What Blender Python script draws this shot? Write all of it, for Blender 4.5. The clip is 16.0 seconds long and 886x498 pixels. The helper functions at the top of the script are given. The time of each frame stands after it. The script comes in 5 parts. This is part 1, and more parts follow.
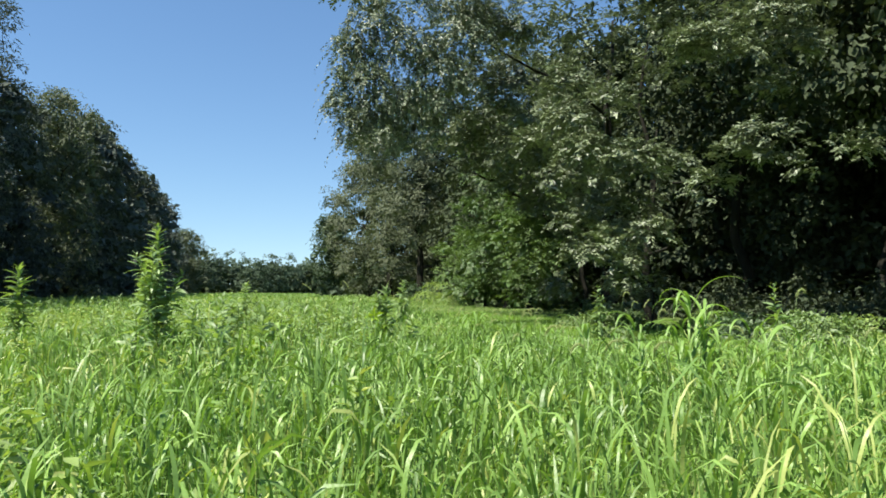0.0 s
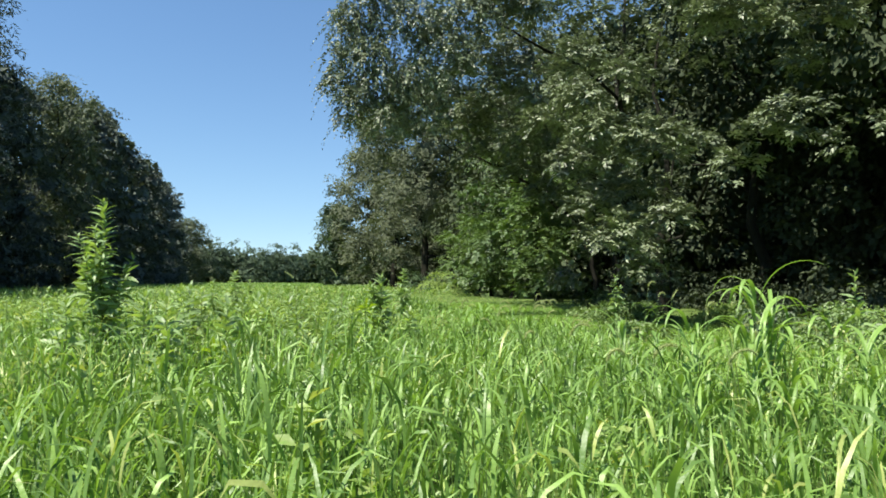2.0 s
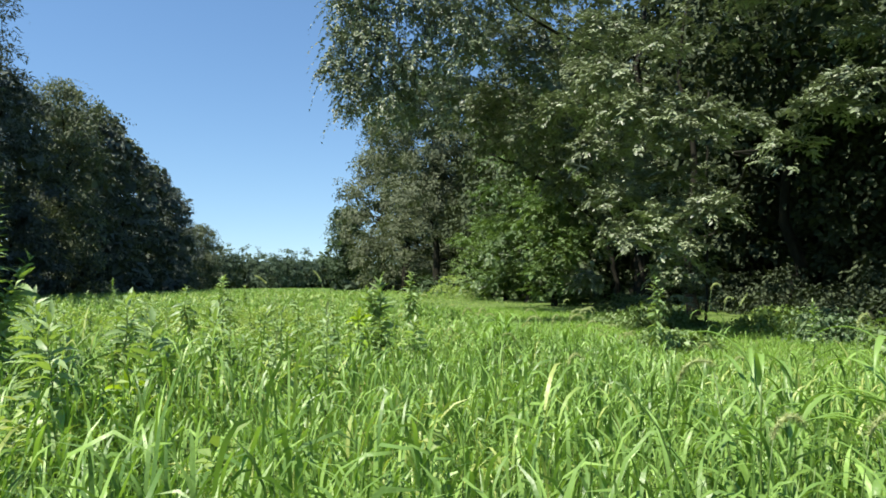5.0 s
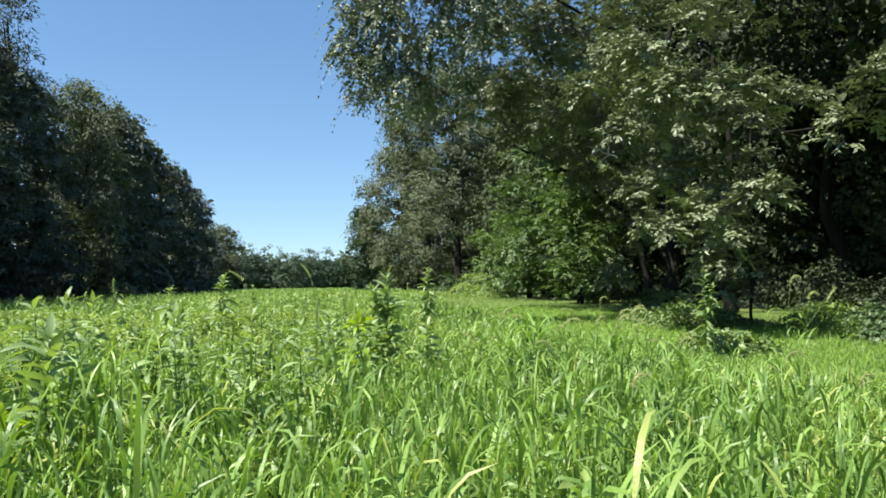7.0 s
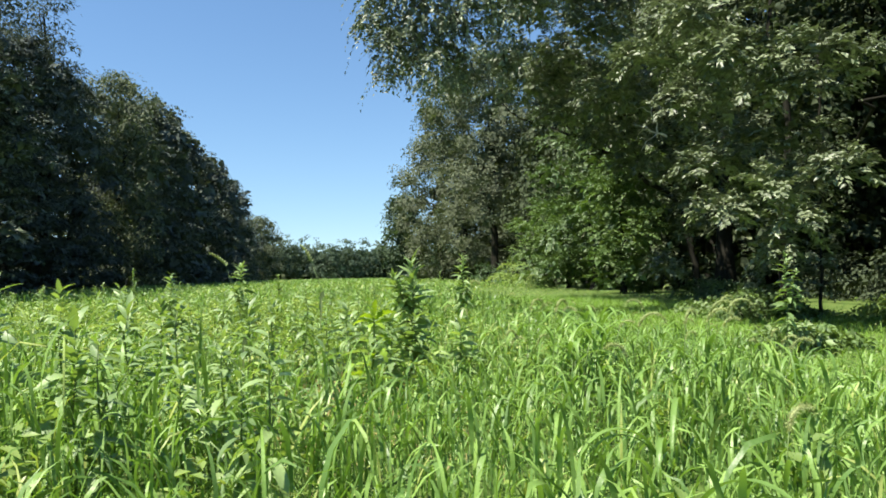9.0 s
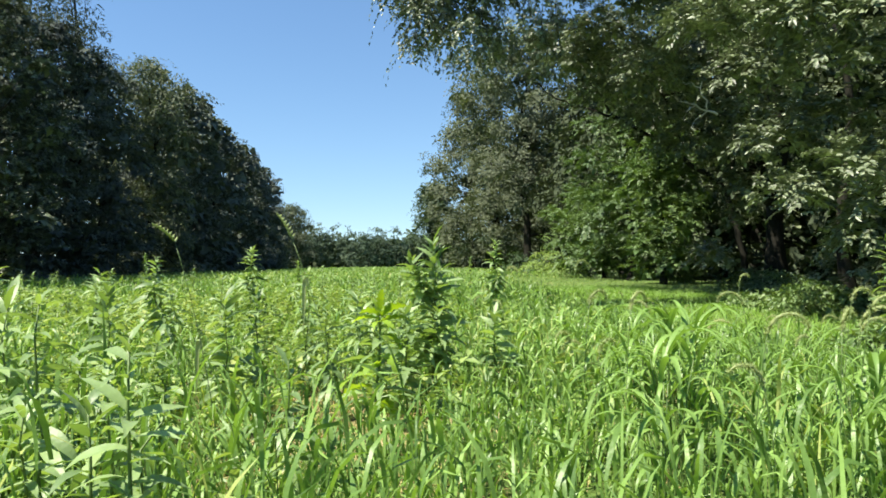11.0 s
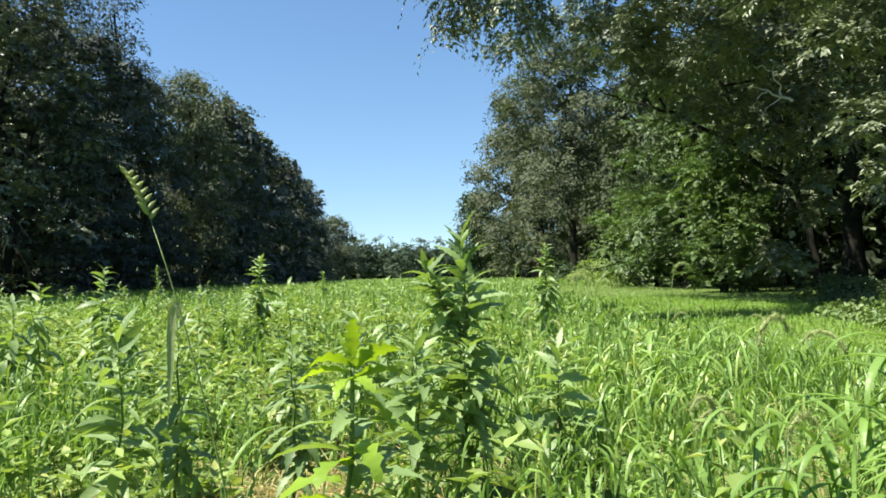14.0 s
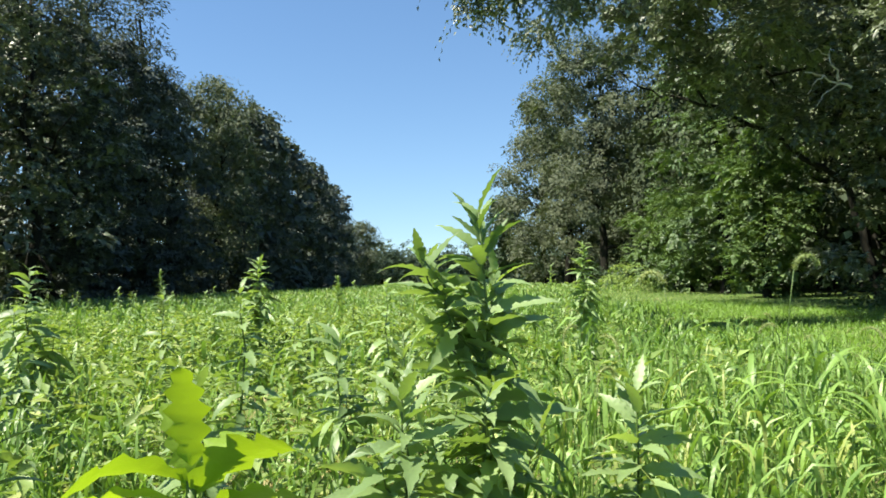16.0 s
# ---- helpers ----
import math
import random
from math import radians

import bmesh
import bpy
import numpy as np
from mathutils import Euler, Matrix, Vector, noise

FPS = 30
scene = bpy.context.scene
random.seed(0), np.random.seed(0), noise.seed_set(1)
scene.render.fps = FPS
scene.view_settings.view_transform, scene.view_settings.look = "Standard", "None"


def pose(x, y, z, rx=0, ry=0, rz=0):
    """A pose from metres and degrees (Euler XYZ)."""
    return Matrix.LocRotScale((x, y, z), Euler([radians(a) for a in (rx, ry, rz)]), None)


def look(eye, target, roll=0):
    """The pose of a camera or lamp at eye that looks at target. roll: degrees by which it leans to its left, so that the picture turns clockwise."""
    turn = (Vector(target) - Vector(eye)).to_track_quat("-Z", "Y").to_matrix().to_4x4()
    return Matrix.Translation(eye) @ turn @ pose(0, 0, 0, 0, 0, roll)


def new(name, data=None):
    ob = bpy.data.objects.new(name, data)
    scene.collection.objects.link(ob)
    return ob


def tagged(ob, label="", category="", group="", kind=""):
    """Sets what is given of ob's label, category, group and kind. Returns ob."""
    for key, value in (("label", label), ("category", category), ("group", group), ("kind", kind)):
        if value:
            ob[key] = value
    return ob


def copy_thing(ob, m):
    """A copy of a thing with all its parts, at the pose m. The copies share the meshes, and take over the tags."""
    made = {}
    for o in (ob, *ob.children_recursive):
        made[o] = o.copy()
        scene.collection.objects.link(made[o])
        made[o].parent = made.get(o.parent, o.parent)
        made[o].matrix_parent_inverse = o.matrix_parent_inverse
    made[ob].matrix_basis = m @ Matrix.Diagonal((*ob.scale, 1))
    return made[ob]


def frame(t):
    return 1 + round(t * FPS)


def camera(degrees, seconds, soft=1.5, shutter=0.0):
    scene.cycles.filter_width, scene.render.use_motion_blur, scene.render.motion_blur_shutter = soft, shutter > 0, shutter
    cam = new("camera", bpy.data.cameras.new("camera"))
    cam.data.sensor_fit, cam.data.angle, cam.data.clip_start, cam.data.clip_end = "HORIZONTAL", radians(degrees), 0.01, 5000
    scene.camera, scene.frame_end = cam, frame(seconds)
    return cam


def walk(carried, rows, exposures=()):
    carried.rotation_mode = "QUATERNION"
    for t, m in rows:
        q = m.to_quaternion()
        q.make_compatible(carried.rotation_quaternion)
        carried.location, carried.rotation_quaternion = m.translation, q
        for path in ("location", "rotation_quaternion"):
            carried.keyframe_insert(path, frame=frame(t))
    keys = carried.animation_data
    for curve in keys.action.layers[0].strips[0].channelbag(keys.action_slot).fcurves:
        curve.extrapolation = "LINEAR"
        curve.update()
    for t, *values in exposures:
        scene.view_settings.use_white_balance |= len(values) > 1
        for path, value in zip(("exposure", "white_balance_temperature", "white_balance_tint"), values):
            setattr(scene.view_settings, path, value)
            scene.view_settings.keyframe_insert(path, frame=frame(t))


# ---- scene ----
cam = camera(60.0, 16.0, 1.75)
PATH = [
    (0, (-1.06, 0.207, 1.38), (-0.644, 2.16, 1.489), 0.1),
    (0.5, (-0.959, 0.591, 1.387), (-0.545, 2.545, 1.486), 0.1),
    (1, (-0.866, 0.966, 1.385), (-0.455, 2.921, 1.476), 0.1),
    (1.5, (-0.773, 1.318, 1.379), (-0.366, 3.274, 1.467), 0.2),
    (2, (-0.664, 1.725, 1.364), (-0.262, 3.683, 1.447), 0.2),
    (2.5, (-0.574, 2.081, 1.345), (-0.176, 4.039, 1.43), 0.2),
    (3, (-0.491, 2.47, 1.34), (-0.097, 4.429, 1.426), 0.0),
    (5.5, (-0.087, 4.396, 1.372), (0.274, 6.361, 1.466), -0.4),
    (6, (0.016, 4.82, 1.354), (0.364, 6.787, 1.447), -0.5),
    (6.5, (0.098, 5.18, 1.341), (0.432, 7.15, 1.434), -0.7),
    (7, (0.184, 5.62, 1.34), (0.499, 7.593, 1.43), -0.9),
    (7.5, (0.244, 5.982, 1.329), (0.539, 7.958, 1.418), -1.1),
    (8, (0.318, 6.403, 1.322), (0.587, 8.383, 1.402), -1.2),
    (8.5, (0.384, 6.825, 1.317), (0.628, 8.809, 1.389), -1.2),
    (9, (0.44, 7.178, 1.297), (0.66, 9.165, 1.363), -1.1),
    (11.5, (0.678, 9.183, 1.25), (0.794, 11.179, 1.287), -0.8),
    (12, (0.722, 9.552, 1.248), (0.816, 11.55, 1.288), -1.0),
    (12.5, (0.756, 9.939, 1.238), (0.834, 11.937, 1.284), -1.2),
    (13, (0.798, 10.336, 1.232), (0.855, 12.334, 1.284), -1.3),
    (13.5, (0.829, 10.732, 1.229), (0.867, 12.731, 1.291), -1.4),
    (14, (0.847, 11.077, 1.232), (0.872, 13.076, 1.3), -1.4),
    (14.5, (0.867, 11.487, 1.222), (0.874, 13.486, 1.294), -1.4),
    (15, (0.886, 11.847, 1.218), (0.879, 13.845, 1.294), -1.5),
    (15.5, (0.908, 12.244, 1.215), (0.88, 14.242, 1.294), -1.5),
    (16, (0.935, 12.646, 1.199), (0.888, 14.644, 1.283), -1.5),
]
walk(cam, [(t, look(eye, target, roll)) for t, eye, target, roll in PATH],
     [(0, 1.13, 6750, 9), (7, 1.2, 6800, 9), (12.5, 1.3, 6880, 9), (16, 1.29, 6880, 9)])

# ---- world, sun, exposure ----
SUN_ELEV, SUN_LEFT = 60.0, 114.0        # degrees up, degrees to the left of the way ahead (+y)
world = bpy.data.worlds.new("sky_world")
scene.world = world
world.use_nodes = True
wn = world.node_tree.nodes
wl = world.node_tree.links
wn.clear()
sky = wn.new("ShaderNodeTexSky")
sky.sky_type = "NISHITA"
sky.sun_disc = False
sky.sun_elevation = radians(SUN_ELEV)
sky.sun_rotation = radians(-SUN_LEFT)
sky.air_density, sky.dust_density, sky.ozone_density = 1.2, 0.0, 5.0
bg = wn.new("ShaderNodeBackground")
bg.inputs["Strength"].default_value = 0.079
wout = wn.new("ShaderNodeOutputWorld")
hue = wn.new("ShaderNodeHueSaturation")
hue.inputs["Saturation"].default_value = 1.09
way = wn.new("ShaderNodeTexCoord")
lift = wn.new("ShaderNodeVectorMath")
lift.operation = "MULTIPLY_ADD"
lift.inputs[1].default_value = (1.0, 1.0, 1.0)
lift.inputs[2].default_value = (0.0, 0.0, 0.07)
wl.new(way.outputs["Generated"], lift.inputs[0])
wl.new(lift.outputs[0], sky.inputs["Vector"])
wl.new(sky.outputs[0], hue.inputs["Color"])
wl.new(hue.outputs[0], bg.inputs["Color"])
wl.new(bg.outputs[0], wout.inputs["Surface"])

sun_data = bpy.data.lights.new("sun", "SUN")
sun_data.energy, sun_data.angle, sun_data.color = 4.8, radians(0.53), (1.0, 0.95, 0.87)
sun = new("sun", sun_data)
sun_dir = Vector((-math.sin(radians(SUN_LEFT)) * math.cos(radians(SUN_ELEV)),
                  math.cos(radians(SUN_LEFT)) * math.cos(radians(SUN_ELEV)),
                  math.sin(radians(SUN_ELEV))))
sun.matrix_world = look(sun_dir * 60, (0, 0, 0))


# ---- materials ----
def base_material(name):
    m = bpy.data.materials.new(name)
    m.use_nodes = True
    nt = m.node_tree
    nt.nodes.clear()
    return m, nt.nodes, nt.links


def ramp(nodes, stops):
    r = nodes.new("ShaderNodeValToRGB")
    el = r.color_ramp.elements
    while len(el) < len(stops):
        el.new(0.5)
    for e, (p, c) in zip(el, stops):
        e.position, e.color = p, (*c, 1)
    return r


def leaf_material(name, dark, light, rough=0.45, through_amount=0.35, through_tint=(1.15, 1.25, 0.45), spread=0.5, blotch=1.2, own=0.25, straw=None, gloss=0.5):
    """Leaf: each leaf has its own tone, patches of the plant drift in tone, and light shines through."""
    m, n, l = base_material(name)
    geo = n.new("ShaderNodeNewGeometry")
    info = n.new("ShaderNodeObjectInfo")
    tex = n.new("ShaderNodeTexNoise")
    tex.inputs["Scale"].default_value = blotch
    tex.inputs["Detail"].default_value = 3.0
    l.new(geo.outputs["Position"], tex.inputs["Vector"])
    a = n.new("ShaderNodeMath")
    a.operation = "MULTIPLY_ADD"
    a.inputs[1].default_value = spread
    l.new(geo.outputs["Random Per Island"], a.inputs[0])
    b = n.new("ShaderNodeMath")
    b.operation = "MULTIPLY_ADD"
    b.inputs[1].default_value = 0.9
    b.inputs[2].default_value = -0.35
    l.new(tex.outputs["Fac"], b.inputs[0])
    l.new(b.outputs[0], a.inputs[2])
    c = n.new("ShaderNodeMath")
    c.operation = "MULTIPLY_ADD"
    c.inputs[1].default_value = own
    l.new(info.outputs["Random"], c.inputs[0])
    l.new(a.outputs[0], c.inputs[2])
    mid = tuple((x + y) / 2 for x, y in zip(dark, light))
    r = ramp(n, [(0.0, dark), (0.55, mid), (0.96, light), (1.0, straw or light)])
    l.new(c.outputs[0], r.inputs["Fac"])
    p = n.new("ShaderNodeBsdfPrincipled")
    p.inputs["Roughness"].default_value = rough
    p.inputs["Specular IOR Level"].default_value = gloss
    l.new(r.outputs["Color"], p.inputs["Base Color"])
    fine = n.new("ShaderNodeTexNoise")
    fine.inputs["Scale"].default_value = 60.0
    l.new(geo.outputs["Position"], fine.inputs["Vector"])
    bump = n.new("ShaderNodeBump")
    bump.inputs["Strength"].default_value = 0.25
    bump.inputs["Distance"].default_value = 0.01
    l.new(fine.outputs["Fac"], bump.inputs["Height"])
    l.new(bump.outputs[0], p.inputs["Normal"])
    tint = n.new("ShaderNodeMixRGB")
    tint.blend_type = "MULTIPLY"
    tint.inputs["Fac"].default_value = 1.0
    tint.inputs["Color2"].default_value = (*through_tint, 1)
    l.new(r.outputs["Color"], tint.inputs["Color1"])
    tr = n.new("ShaderNodeBsdfTranslucent")
    l.new(tint.outputs[0], tr.inputs["Color"])
    mix = n.new("ShaderNodeMixShader")
    mix.inputs[0].default_value = through_amount
    l.new(p.outputs[0], mix.inputs[1])
    l.new(tr.outputs[0], mix.inputs[2])
    out = n.new("ShaderNodeOutputMaterial")
    l.new(mix.outputs[0], out.inputs["Surface"])
    return m


def rough_material(name, stops, scale=6.0, rough=0.9, bump=0.5, dist=0.02, stretch=(1, 1, 1)):
    m, n, l = base_material(name)
    coord = n.new("ShaderNodeTexCoord")
    mp = n.new("ShaderNodeMapping")
    mp.inputs["Scale"].default_value = stretch
    l.new(coord.outputs["Object"], mp.inputs["Vector"])
    big = n.new("ShaderNodeTexNoise")
    big.inputs["Scale"].default_value = scale * 0.15
    big.inputs["Detail"].default_value = 4
    fine = n.new("ShaderNodeTexNoise")
    fine.inputs["Scale"].default_value = scale
    fine.inputs["Detail"].default_value = 6
    l.new(mp.outputs[0], big.inputs["Vector"])
    l.new(mp.outputs[0], fine.inputs["Vector"])
    add = n.new("ShaderNodeMath")
    add.operation = "MULTIPLY_ADD"
    add.inputs[1].default_value = 0.5
    l.new(big.outputs["Fac"], add.inputs[0])
    half = n.new("ShaderNodeMath")
    half.operation = "MULTIPLY"
    half.inputs[1].default_value = 0.5
    l.new(fine.outputs["Fac"], half.inputs[0])
    l.new(half.outputs[0], add.inputs[2])
    r = ramp(n, stops)
    l.new(add.outputs[0], r.inputs["Fac"])
    p = n.new("ShaderNodeBsdfPrincipled")
    p.inputs["Roughness"].default_value = rough
    p.inputs["Specular IOR Level"].default_value = 0.1
    l.new(r.outputs["Color"], p.inputs["Base Color"])
    bp = n.new("ShaderNodeBump")
    bp.inputs["Strength"].default_value = bump
    bp.inputs["Distance"].default_value = dist
    l.new(fine.outputs["Fac"], bp.inputs["Height"])
    l.new(bp.outputs[0], p.inputs["Normal"])
    out = n.new("ShaderNodeOutputMaterial")
    l.new(p.outputs[0], out.inputs["Surface"])
    return m


M_SOIL = rough_material("soil_and_thatch", [(0.3, (0.045, 0.075, 0.02)), (0.5, (0.085, 0.14, 0.033)), (0.72, (0.165, 0.185, 0.065))], 9.0, 0.95, 0.8, 0.03)
M_BARK = rough_material("bark", [(0.3, (0.012, 0.012, 0.009)), (0.6, (0.026, 0.025, 0.019)), (0.8, (0.045, 0.044, 0.035))], 14.0, 0.9, 0.9, 0.03, (1, 1, 0.25))
M_DEADWOOD = rough_material("bleached_dead_wood", [(0.3, (0.48, 0.45, 0.40)), (0.6, (0.66, 0.63, 0.57)), (0.8, (0.76, 0.73, 0.67))], 20.0, 0.8, 0.5, 0.01, (1, 1, 0.3))
M_GRASS = leaf_material("grass_blade", (0.046, 0.116, 0.027), (0.268, 0.43, 0.102), 0.42, 0.34, (1.1, 1.18, 0.47), 0.75, 0.35, straw=(0.36, 0.43, 0.13), gloss=0.42)
M_LAWN = leaf_material("short_grass", (0.12, 0.24, 0.03), (0.25, 0.42, 0.07), 0.5, 0.38, (1.1, 1.15, 0.4), 0.6, 0.3)
M_DRY = leaf_material("dry_grass", (0.22, 0.18, 0.06), (0.45, 0.38, 0.16), 0.6, 0.2, (1.05, 1.0, 0.6), 0.7, 1.0)
M_HERB = leaf_material("herb_leaf", (0.075, 0.145, 0.034), (0.31, 0.42, 0.13), 0.45, 0.36, (1.15, 1.2, 0.48), 0.7, 0.8, straw=(0.36, 0.42, 0.14), gloss=0.3)
M_WEED = leaf_material("weed_leaf", (0.09, 0.165, 0.06), (0.30, 0.42, 0.17), 0.46, 0.36, (1.2, 1.25, 0.4), 0.5, 2.0, 0.6)
M_LETTUCE = leaf_material("lobed_leaf", (0.16, 0.28, 0.035), (0.30, 0.46, 0.06), 0.4, 0.48, (1.4, 1.3, 0.32), 0.4, 5.0, 0.6)
M_STEM = leaf_material("green_stem", (0.06, 0.11, 0.025), (0.14, 0.22, 0.05), 0.5, 0.05, (1, 1, 0.5), 0.3, 3.0)
M_SEED = leaf_material("seed_head", (0.22, 0.30, 0.10), (0.44, 0.49, 0.22), 0.6, 0.4, (1.1, 1.1, 0.5), 0.8, 6.0)
M_NEAR = leaf_material("broad_tree_leaf", (0.036, 0.05, 0.034), (0.218, 0.264, 0.148), 0.42, 0.14, (1.0, 1.1, 0.65), 0.7, 0.3, gloss=0.5)
M_MAPLE = leaf_material("vine_leaf", (0.04, 0.082, 0.034), (0.135, 0.205, 0.085), 0.5, 0.2, (1.2, 1.3, 0.4), 0.6, 0.3)
M_VINE = leaf_material("climbing_vine_leaf", (0.056, 0.115, 0.034), (0.195, 0.285, 0.095), 0.5, 0.26, (1.2, 1.25, 0.4), 0.6, 0.4)
M_GREY = leaf_material("greyish_tree_leaf", (0.05, 0.068, 0.039), (0.148, 0.175, 0.096), 0.75, 0.22, (1.1, 1.2, 0.5), 0.6, 0.2)
# Air haze over the row is put into this lighter, bluish leaf colour.
M_ROW_HAZE = leaf_material("haze_tinted_row_leaf", (0.068, 0.084, 0.082), (0.15, 0.175, 0.13), 0.9, 0.12, (1.1, 1.2, 0.5), 0.45, 0.12, gloss=0.08)
# Darker leaf copy: the shade inside the wood is put into its colour.
M_WOOD_SHADE = leaf_material("shade_dark_wood_leaf", (0.03, 0.044, 0.028), (0.095, 0.12, 0.065), 0.8, 0.12, (1.1, 1.2, 0.5), 0.5, 0.15, gloss=0.08)
# Distance haze is part of this lifted leaf colour.
M_FAR_HAZE = leaf_material("haze_lifted_far_leaf", (0.044, 0.072, 0.048), (0.1, 0.142, 0.088), 0.8, 0.2, (1.1, 1.2, 0.6), 0.7, 0.1, gloss=0.25)


# ---- mesh helpers ----
def mesh_object(name, verts, faces, material, parent=None, label="", smooth=False):
    """One mesh object from arrays; faces is a list of index arrays (M x 3 or M x 4)."""
    me = bpy.data.meshes.new(name)
    verts = np.asarray(verts, np.float32)
    faces = [np.asarray(f, np.int32) for f in faces if len(f)]
    me.vertices.add(len(verts))
    me.vertices.foreach_set("co", verts.ravel())
    loops = np.concatenate([f.ravel() for f in faces])
    sizes = np.concatenate([np.full(len(f), f.shape[1], np.int32) for f in faces])
    starts = np.concatenate([[0], np.cumsum(sizes)[:-1]]).astype(np.int32)
    me.loops.add(len(loops))
    me.loops.foreach_set("vertex_index", loops)
    me.polygons.add(len(sizes))
    me.polygons.foreach_set("loop_start", starts)
    if smooth:
        me.polygons.foreach_set("use_smooth", np.ones(len(sizes), bool))
    me.materials.append(material)
    me.update(calc_edges=True)
    ob = new(name, me)
    if parent is not None:
        ob.parent = parent
    if label:
        tagged(ob, label)
    return ob


def thing(name, place, label, category, group="", kind="", turn=0.0):
    ob = new(name)
    ob.empty_display_size = 0.2
    ob.matrix_world = Matrix.Translation(place) @ Matrix.Rotation(turn, 4, "Z")
    return tagged(ob, label, category, group, kind)


def join(parts):
    """Several (verts, [faces]) arrays as one."""
    vs, fs, at = [], [], 0
    for v, f in parts:
        vs.append(v)
        fs += [np.asarray(a) + at for a in f]
        at += len(v)
    return np.concatenate(vs), fs


def tube(points, radii, sides=7):
    pts = np.array(points, float)
    radii = np.array(radii, float)
    tang = np.gradient(pts, axis=0)
    tang /= np.linalg.norm(tang, axis=1, keepdims=True) + 1e-9
    ref = np.where(np.abs(tang[:, 2:3]) > 0.9, [[1.0, 0, 0]], [[0, 0, 1.0]])
    u = np.cross(tang, ref)
    u /= np.linalg.norm(u, axis=1, keepdims=True) + 1e-9
    w = np.cross(tang, u)
    a = np.linspace(0, 2 * math.pi, sides, endpoint=False)
    ring = u[:, None] * np.cos(a)[None, :, None] + w[:, None] * np.sin(a)[None, :, None]
    v = (pts[:, None] + ring * radii[:, None, None]).reshape(-1, 3)
    i = np.arange(len(pts) - 1)[:, None] * sides
    j = np.arange(sides)[None]
    k = (j + 1) % sides
    f = np.stack([i + j, i + k, i + k + sides, i + j + sides], -1).reshape(-1, 4)
    tip = len(v)
    v = np.concatenate([v, pts[-1:]])
    last = (len(pts) - 1) * sides
    cap = np.stack([last + j[0], last + k[0], np.full(sides, tip)], -1)
    return v, [f, cap]


def bent(a, b, rng, wob=0.12, n=6, sag=0.0):
    a, b = np.array(a, float), np.array(b, float)
    s = np.linspace(0, 1, n)[:, None]
    p = a + (b - a) * s
    size = np.linalg.norm(b - a)
    p[1:-1] += rng.normal(0, wob * size * 0.35, (n - 2, 3))
    p[:, 2] += sag * np.sin(math.pi * s[:, 0]) * size
    return p


def blades(base, length, width, azim, theta0, curl, segs, rng, twist=0.35, late=1.3, turn=0.0):
    """Arching grass blades: each starts at base, climbs at theta0 and curls over by curl radians along its length."""
    n = len(base)
    s = np.linspace(0, 1, segs + 1)
    theta = theta0[:, None] - curl[:, None] * (s[None, :-1] + 0.5 / segs) ** late
    step = (length / segs)[:, None]
    hor = np.concatenate([np.zeros((n, 1)), np.cumsum(np.cos(theta) * step, 1)], 1)
    ver = np.concatenate([np.zeros((n, 1)), np.cumsum(np.sin(theta) * step, 1)], 1)
    d = np.stack([np.cos(azim), np.sin(azim)], -1)
    mid = np.empty((n, segs + 1, 3))
    mid[..., 0] = base[:, None, 0] + hor * d[:, None, 0]
    mid[..., 1] = base[:, None, 1] + hor * d[:, None, 1]
    mid[..., 2] = base[:, None, 2] + ver
    tw = rng.normal(0, twist, n)[:, None] + rng.normal(0, turn, n)[:, None] * s[None, :-1]
    side = np.stack([-d[:, 1:] * np.cos(tw), d[:, :1] * np.cos(tw), np.sin(tw)], -1)
    prof = np.interp(s[:-1], [0, 0.35, 0.7, 1], [0.55, 1.0, 0.8, 0.1])
    w = width[:, None, None] * 0.5 * prof[None, :, None]
    left = mid[:, :-1] - side * w
    right = mid[:, :-1] + side * w
    v = np.concatenate([np.stack([left, right], 2).reshape(n, -1, 3), mid[:, -1:]], 1)
    per = 2 * segs + 1
    o = (np.arange(n) * per)[:, None]
    quads = [np.stack([o[:, 0] + 2 * i, o[:, 0] + 2 * i + 1, o[:, 0] + 2 * i + 3, o[:, 0] + 2 * i + 2], -1) for i in range(segs - 1)]
    tri = np.stack([o[:, 0] + 2 * segs - 2, o[:, 0] + 2 * segs - 1, o[:, 0] + 2 * segs], -1)
    return v.reshape(-1, 3), [np.concatenate(quads) if quads else np.zeros((0, 4), int), tri]


def leaf_cards(pos, axis, normal, length, width, fold=0.18):
    """Pointed folded leaves: four corners and a raised middle rib, as two quads."""
    n = len(pos)
    axis = axis / (np.linalg.norm(axis, axis=1, keepdims=True) + 1e-9)
    side = np.cross(axis, normal)
    side /= np.linalg.norm(side, axis=1, keepdims=True) + 1e-9
    up = np.cross(side, axis)
    L, W = length[:, None], width[:, None]
    a = pos
    tip = pos + axis * L - up * L * 0.12
    m1 = pos + axis * L * 0.42
    l1 = m1 + side * W * 0.5 + up * W * fold
    r1 = m1 - side * W * 0.5 + up * W * fold
    v = np.stack([a, l1, tip, r1], 1).reshape(-1, 3)
    o = np.arange(n) * 4
    f = np.concatenate([np.stack([o, o + 1, o + 2], -1), np.stack([o, o + 2, o + 3], -1)])
    return v, [f]


def unit(rng, n):
    v = rng.normal(0, 1, (n, 3))
    return v / np.linalg.norm(v, axis=1, keepdims=True)


